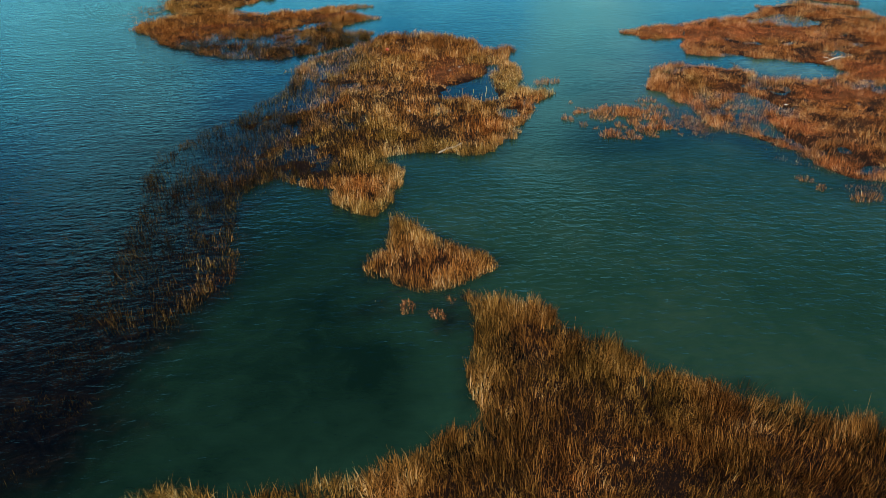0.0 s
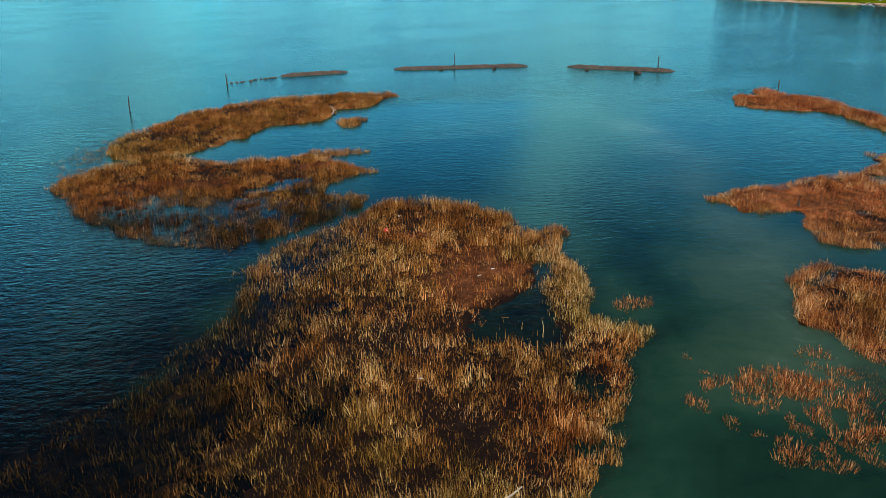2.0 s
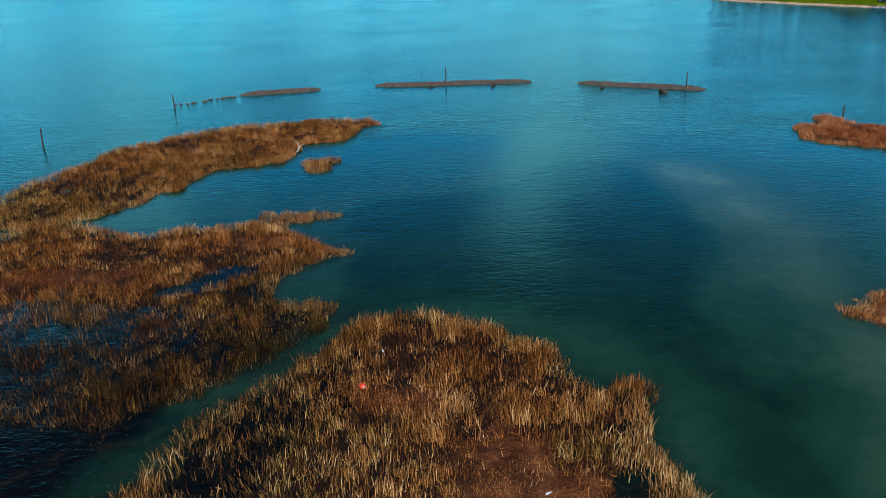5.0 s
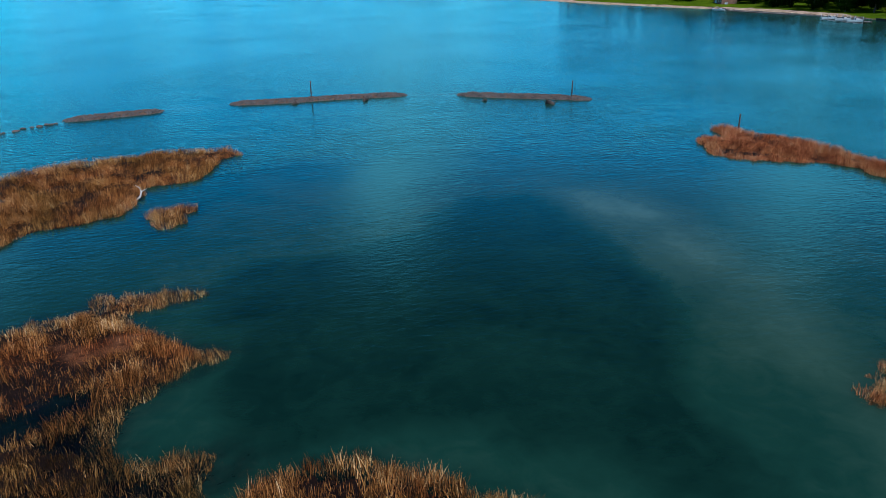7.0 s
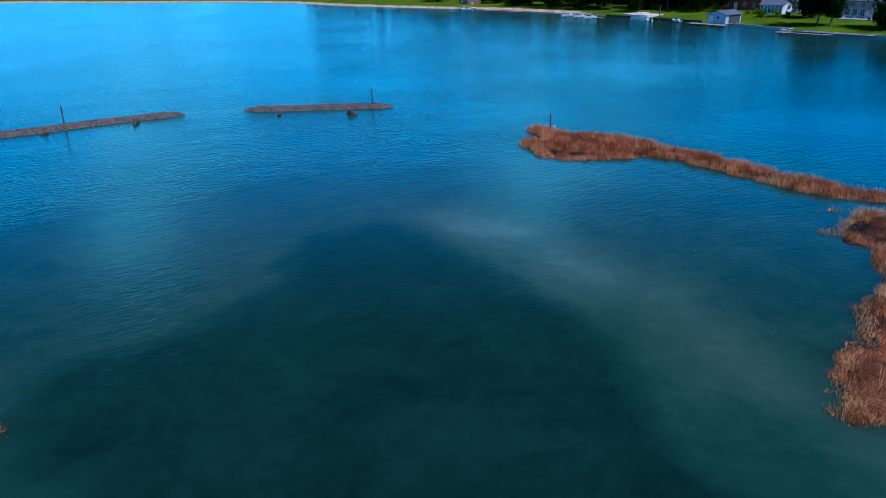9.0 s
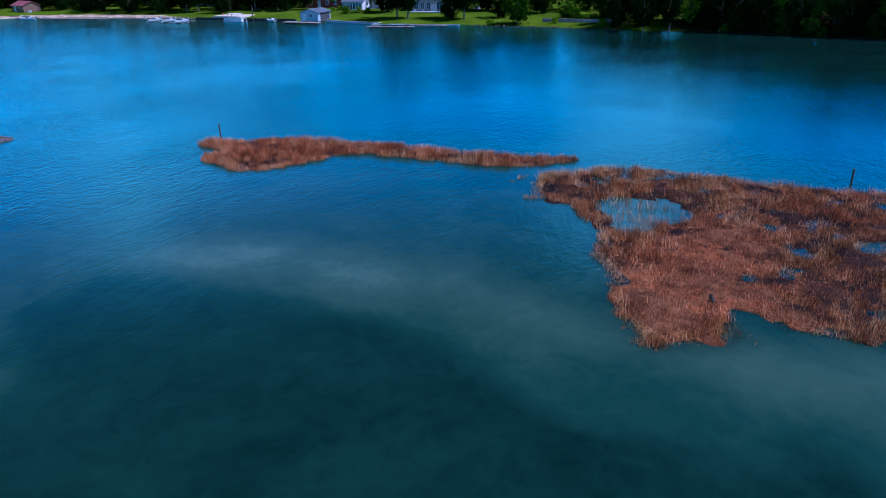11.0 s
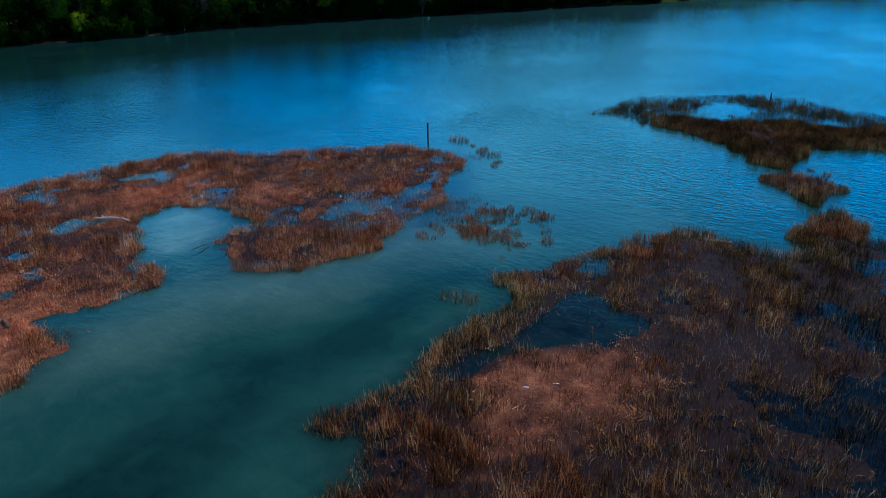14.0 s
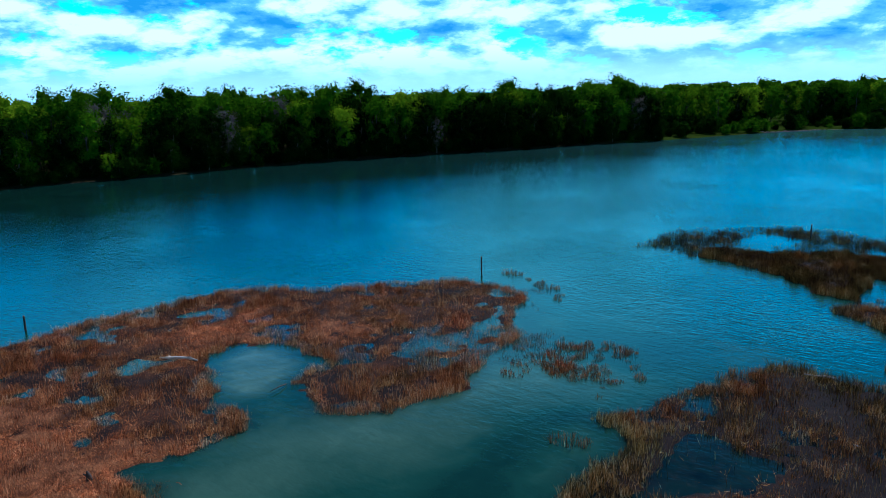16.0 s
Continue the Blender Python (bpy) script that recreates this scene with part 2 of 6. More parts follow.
def ground_material():
    m, t, b, pos = material("shore_ground", 0.95, 0.0)
    z = node(t, "ShaderNodeSeparateXYZ", {0: pos}).outputs[2]
    big, fine = noise_tex(t, pos, 0.12, 5.0), noise_tex(t, pos, 2.5, 4.0)
    f = math_node(t, "ADD", math_node(t, "MULTIPLY", big, 0.6), math_node(t, "MULTIPLY", fine, 0.4))
    grass = ramp(t, f, [(0.3, (0.030, 0.060, 0.002)), (0.55, (0.070, 0.115, 0.003)), (0.75, (0.115, 0.150, 0.005))])
    sand = ramp(t, math_node(t, "ADD", math_node(t, "MULTIPLY", fine, 0.5), math_node(t, "MULTIPLY", noise_tex(t, pos, 0.45, 5.0, 0.7), 0.5)), [(0.38, (0.10, 0.065, 0.04)), (0.5, (0.40, 0.27, 0.18)), (0.62, (0.66, 0.50, 0.36))])
    north = node(t, "ShaderNodeSeparateXYZ", {0: pos}).outputs[1]
    beach = ramp(t, math_node(t, "DIVIDE", north, 1000.0), [(0.245, (0, 0, 0)), (0.265, (1, 1, 1))])
    edge = math_node(t, "SUBTRACT", math_node(t, "ADD", z, math_node(t, "MULTIPLY", big, 0.5)), math_node(t, "MULTIPLY", beach, 0.55))
    litter = ramp(t, f, [(0.3, (0.012, 0.010, 0.004)), (0.7, (0.045, 0.036, 0.016))])
    olive = ramp(t, f, [(0.3, (0.010, 0.020, 0.002)), (0.7, (0.028, 0.044, 0.006))])
    wood = ramp(t, math_node(t, "ADD", math_node(t, "DIVIDE", north, 1000.0), 0.5), [(0.365, (0, 0, 0)), (0.375, (1, 1, 1)), (0.596, (1, 1, 1)), (0.604, (0, 0, 0))])
    south = ramp(t, math_node(t, "ADD", math_node(t, "DIVIDE", north, 1000.0), 0.5), [(0.36, (1, 1, 1)), (0.38, (0, 0, 0))])
    cove = ramp(t, math_node(t, "ADD", math_node(t, "DIVIDE", north, 1000.0), 0.5), [(0.270, (0, 0, 0)), (0.283, (1, 1, 1)), (0.298, (1, 1, 1)), (0.304, (0, 0, 0))])
    inland = ramp(t, math_node(t, "DIVIDE", node(t, "ShaderNodeSeparateXYZ", {0: pos}).outputs[0], 1000.0), [(0.235, (0, 0, 0)), (0.25, (1, 1, 1))])
    wood = math_node(t, "MAXIMUM", wood, inland)
    turf = mix(t, south, mix(t, wood, grass, litter), olive)
    bank = mix(t, math_node(t, "MAXIMUM", beach, cove), (0.03, 0.024, 0.018), sand)
    t.links.new(mix(t, ramp(t, edge, [(0.22, (0, 0, 0)), (0.30, (1, 1, 1))]), bank, turf), b.inputs["Base Color"])
    bump(t, b, fine, 0.6, 0.1)
    return m


REED = reed_material("straw_reed", 0.35)
REED_RUST = reed_material("rust_reed", 0.2, ((0.040, 0.010, 0.005), (0.33, 0.088, 0.030), (0.74, 0.25, 0.080), (0.95, 0.54, 0.28)))
# darkened copy of the reed colours, standing in for shade
REED_SHADED = reed_material("shaded_reed", 0.5, ((0.003, 0.002, 0.002), (0.030, 0.013, 0.005), (0.13, 0.060, 0.020), (0.34, 0.19, 0.08)),
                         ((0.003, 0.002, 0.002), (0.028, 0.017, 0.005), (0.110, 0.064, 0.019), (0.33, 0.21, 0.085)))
THATCH, WATER, GROUND = mat_material(), water_material(), ground_material()
BARK = stained("bark", (0.05, 0.04, 0.03), (0.16, 0.13, 0.10), 2.0, 0.9, 0.1, 12.0, 0.05)
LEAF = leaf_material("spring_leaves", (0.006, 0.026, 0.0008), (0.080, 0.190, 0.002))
# near-black copy of the leaf green, with shade put into its colour
LEAF_SHADED = leaf_material("shaded_leaves", (0.0015, 0.005, 0.001), (0.012, 0.034, 0.002))
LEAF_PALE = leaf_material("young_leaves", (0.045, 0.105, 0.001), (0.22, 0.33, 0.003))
TWIG = leaf_material("bare_twigs", (0.07, 0.06, 0.05), (0.16, 0.14, 0.11))
PILING = stained("wet_piling_wood", (0.02, 0.015, 0.013), (0.09, 0.065, 0.05), 1.5, 0.8, 0.2, 20.0, 0.02)
DRIFT = stained("bleached_driftwood", (0.34, 0.28, 0.22), (0.64, 0.57, 0.48), 2.0, 0.8, 0.2, 25.0, 0.02)
STONE = stained("breakwater_stone", (0.030, 0.026, 0.024), (0.15, 0.125, 0.11), 1.3, 0.85, 0.2, 9.0, 0.03)
SOIL = stained("gravel_soil", (0.06, 0.038, 0.026), (0.17, 0.105, 0.07), 0.9, 0.9, 0.1, 10.0, 0.04)
BUOY = stained("orange_red_plastic", (0.55, 0.03, 0.01), (0.80, 0.08, 0.03), 6.0, 0.4, 0.5, 40.0, 0.002)
WHITE = stained("white_paint", (0.42, 0.42, 0.42), (0.68, 0.68, 0.67), 2.0, 0.5, 0.4, 20.0, 0.005)
PALEBLUE = stained("pale_blue_siding", (0.22, 0.27, 0.31), (0.38, 0.44, 0.49), 1.0, 0.6, 0.3, 12.0, 0.01)
PINKISH = stained("pinkish_stucco", (0.26, 0.19, 0.19), (0.42, 0.33, 0.32), 1.0, 0.8, 0.2, 12.0, 0.01)
RED = stained("barn_red_siding", (0.16, 0.022, 0.02), (0.28, 0.045, 0.04), 1.0, 0.7, 0.2, 12.0, 0.01)
BROWN = stained("brown_boards", (0.10, 0.055, 0.035), (0.22, 0.13, 0.08), 1.0, 0.8, 0.2, 12.0, 0.02)
SLATE = stained("grey_shingles", (0.05, 0.06, 0.08), (0.12, 0.14, 0.17), 1.0, 0.8, 0.2, 8.0, 0.02)
TILE = stained("red_brown_shingles", (0.15, 0.040, 0.042), (0.30, 0.095, 0.095), 1.0, 0.8, 0.2, 8.0, 0.02)
PLANK = stained("weathered_planks", (0.16, 0.13, 0.11), (0.36, 0.31, 0.27), 1.5, 0.85, 0.2, 14.0, 0.02, vary=0.3)
CONCRETE = stained("seawall_concrete", (0.20, 0.21, 0.23), (0.38, 0.40, 0.42), 0.7, 0.8, 0.2, 9.0, 0.01)
METAL = stained("galvanised_steel", (0.35, 0.36, 0.38), (0.6, 0.61, 0.63), 2.0, 0.4, 0.5, 20.0, 0.002, 0.8)
GREEN = stained("green_plastic", (0.05, 0.40, 0.03), (0.12, 0.62, 0.06), 3.0, 0.4, 0.5, 20.0, 0.002)
VINYL = stained("orange_vinyl", (0.55, 0.12, 0.04), (0.75, 0.22, 0.08), 3.0, 0.5, 0.4, 20.0, 0.002)
DARKTRIM = stained("dark_trim", (0.03, 0.03, 0.035), (0.08, 0.08, 0.085), 2.0, 0.6, 0.3, 20.0, 0.003)


def pane_material():
    m, t, b, pos = material("window_glass", 0.05, 0.8)
    b.inputs["Base Color"].default_value = (0.02, 0.025, 0.03, 1)
    bump(t, b, noise_tex(t, pos, 0.8, 2.0), 0.1, 0.02)
    return m


PANE = pane_material()

# ---- shared builders ----
rng = np.random.default_rng(7)


def finish(name, bm, mat, parent=None, smooth=False):
    me = bpy.data.meshes.new(name)
    bm.to_mesh(me)
    bm.free()
    me.materials.append(mat)
    if smooth:
        me.polygons.foreach_set("use_smooth", [True] * len(me.polygons))
    ob = new(name, me)
    ob.parent = parent
    return ob


def part(name, bm, mat, parent, label="", smooth=False):
    ob = finish(name, bm, mat, parent, smooth)
    return tagged(ob, label) if label else ob


def thing(name, label, category, at=(0, 0, 0), turn=0.0, group="", kind=""):
    ob = new(name)
    ob.matrix_world = pose(*at, 0, 0, turn)
    return tagged(ob, label, category, group, kind)


def quick_mesh(name, verts, counts, loops, mat):
    """A mesh from numpy arrays: corners, corners per face, and corner indices."""
    me = bpy.data.meshes.new(name)
    me.vertices.add(len(verts))
    me.vertices.foreach_set("co", np.asarray(verts, np.float32).ravel())
    me.loops.add(len(loops))
    me.loops.foreach_set("vertex_index", np.asarray(loops, np.int32))
    counts = np.asarray(counts, np.int32)
    me.polygons.add(len(counts))
    me.polygons.foreach_set("loop_start", np.concatenate([[0], np.cumsum(counts)[:-1]]).astype(np.int32))
    me.update(calc_edges=True)
    me.validate()
    me.materials.append(mat)
    return me


def box(bm, x0, x1, y0, y1, z0, z1, bevel=0.0):
    m = Matrix.Translation(((x0 + x1) / 2, (y0 + y1) / 2, (z0 + z1) / 2)) @ Matrix.Diagonal((x1 - x0, y1 - y0, z1 - z0, 1))
    made = bmesh.ops.create_cube(bm, size=1, matrix=m)
    if bevel:
        edges = list({e for v in made["verts"] for e in v.link_edges})
        bmesh.ops.bevel(bm, geom=edges, offset=bevel, segments=1, affect="EDGES")
    return bm


def boxed(*dims, bevel=0.0):
    return box(bmesh.new(), *dims, bevel=bevel)


def tube(bm, points, radii, sides=7, rough=0.0, r=None):
    """A closed tapered tube along points."""
    r = r or random.Random(1)
    rings = []
    for i, (p, rad) in enumerate(zip(points, radii)):
        a, b = Vector(points[max(0, i - 1)]), Vector(points[min(len(points) - 1, i + 1)])
        d = (b - a).normalized()
        u = d.orthogonal().normalized()
        w = d.cross(u)
        ring = []
        for k in range(sides):
            ang = 2 * math.pi * k / sides
            q = rad * (1 + r.uniform(-rough, rough))
            ring.append(bm.verts.new(Vector(p) + (u * math.cos(ang) + w * math.sin(ang)) * q))
        rings.append(ring)
    for a, b in zip(rings[:-1], rings[1:]):
        for k in range(sides):
            bm.faces.new((a[k], a[(k + 1) % sides], b[(k + 1) % sides], b[k]))
    bm.faces.new(rings[0][::-1])
    bm.faces.new(rings[-1])
    return bm


def hash2(ix, iy, seed):
    h = (ix.astype(np.int64) * 374761393 + iy.astype(np.int64) * 668265263 + seed * 1442695041) & 0x7FFFFFFF
    h = ((h ^ (h >> 13)) * 1274126177) & 0x7FFFFFFF
    return ((h ^ (h >> 16)) & 0xFFFFFF) / float(0xFFFFFF)


def vnoise(p, scale, seed):
    """Smooth value noise in the plane, -1 to 1."""
    q = p * scale
    i = np.floor(q)
    f = q - i
    f = f * f * (3 - 2 * f)
    ix, iy = i[:, 0], i[:, 1]
    a, b = hash2(ix, iy, seed), hash2(ix + 1, iy, seed)
    c, d = hash2(ix, iy + 1, seed), hash2(ix + 1, iy + 1, seed)
    return 2 * ((a * (1 - f[:, 0]) + b * f[:, 0]) * (1 - f[:, 1]) + (c * (1 - f[:, 0]) + d * f[:, 0]) * f[:, 1]) - 1


def rounded(pts, steps=4):
    """A closed smooth outline through the plan's corners."""
    p = np.array(pts, float)
    out = []
    n = len(p)
    for i in range(n):
        a, b, c, d = p[i - 1], p[i], p[(i + 1) % n], p[(i + 2) % n]
        for k in range(steps):
            t = k / steps
            out.append(0.5 * (2 * b + (c - a) * t + (2 * a - 5 * b + 4 * c - d) * t * t + (3 * b - a - 3 * c + d) * t ** 3))
    return np.array(out)


def inside_by(poly, p):
    """Distance to the outline, positive inside."""
    best = np.full(len(p), 1e9)
    odd = np.zeros(len(p), bool)
    for a, b in zip(poly, np.roll(poly, -1, 0)):
        d = b - a
        t = np.clip(((p - a) @ d) / max(d @ d, 1e-9), 0, 1)
        q = p - a - t[:, None] * d
        best = np.minimum(best, (q * q).sum(1))
        if a[1] != b[1]:
            cross = ((a[1] > p[:, 1]) != (b[1] > p[:, 1])) & (p[:, 0] < (b[0] - a[0]) * (p[:, 1] - a[1]) / (b[1] - a[1]) + a[0])
            odd ^= cross
    return np.where(odd, 1, -1) * np.sqrt(best)


def union(polys, p):
    out = np.full(len(p), -1e9)
    for q in polys:
        out = np.maximum(out, inside_by(q, p))
    return out


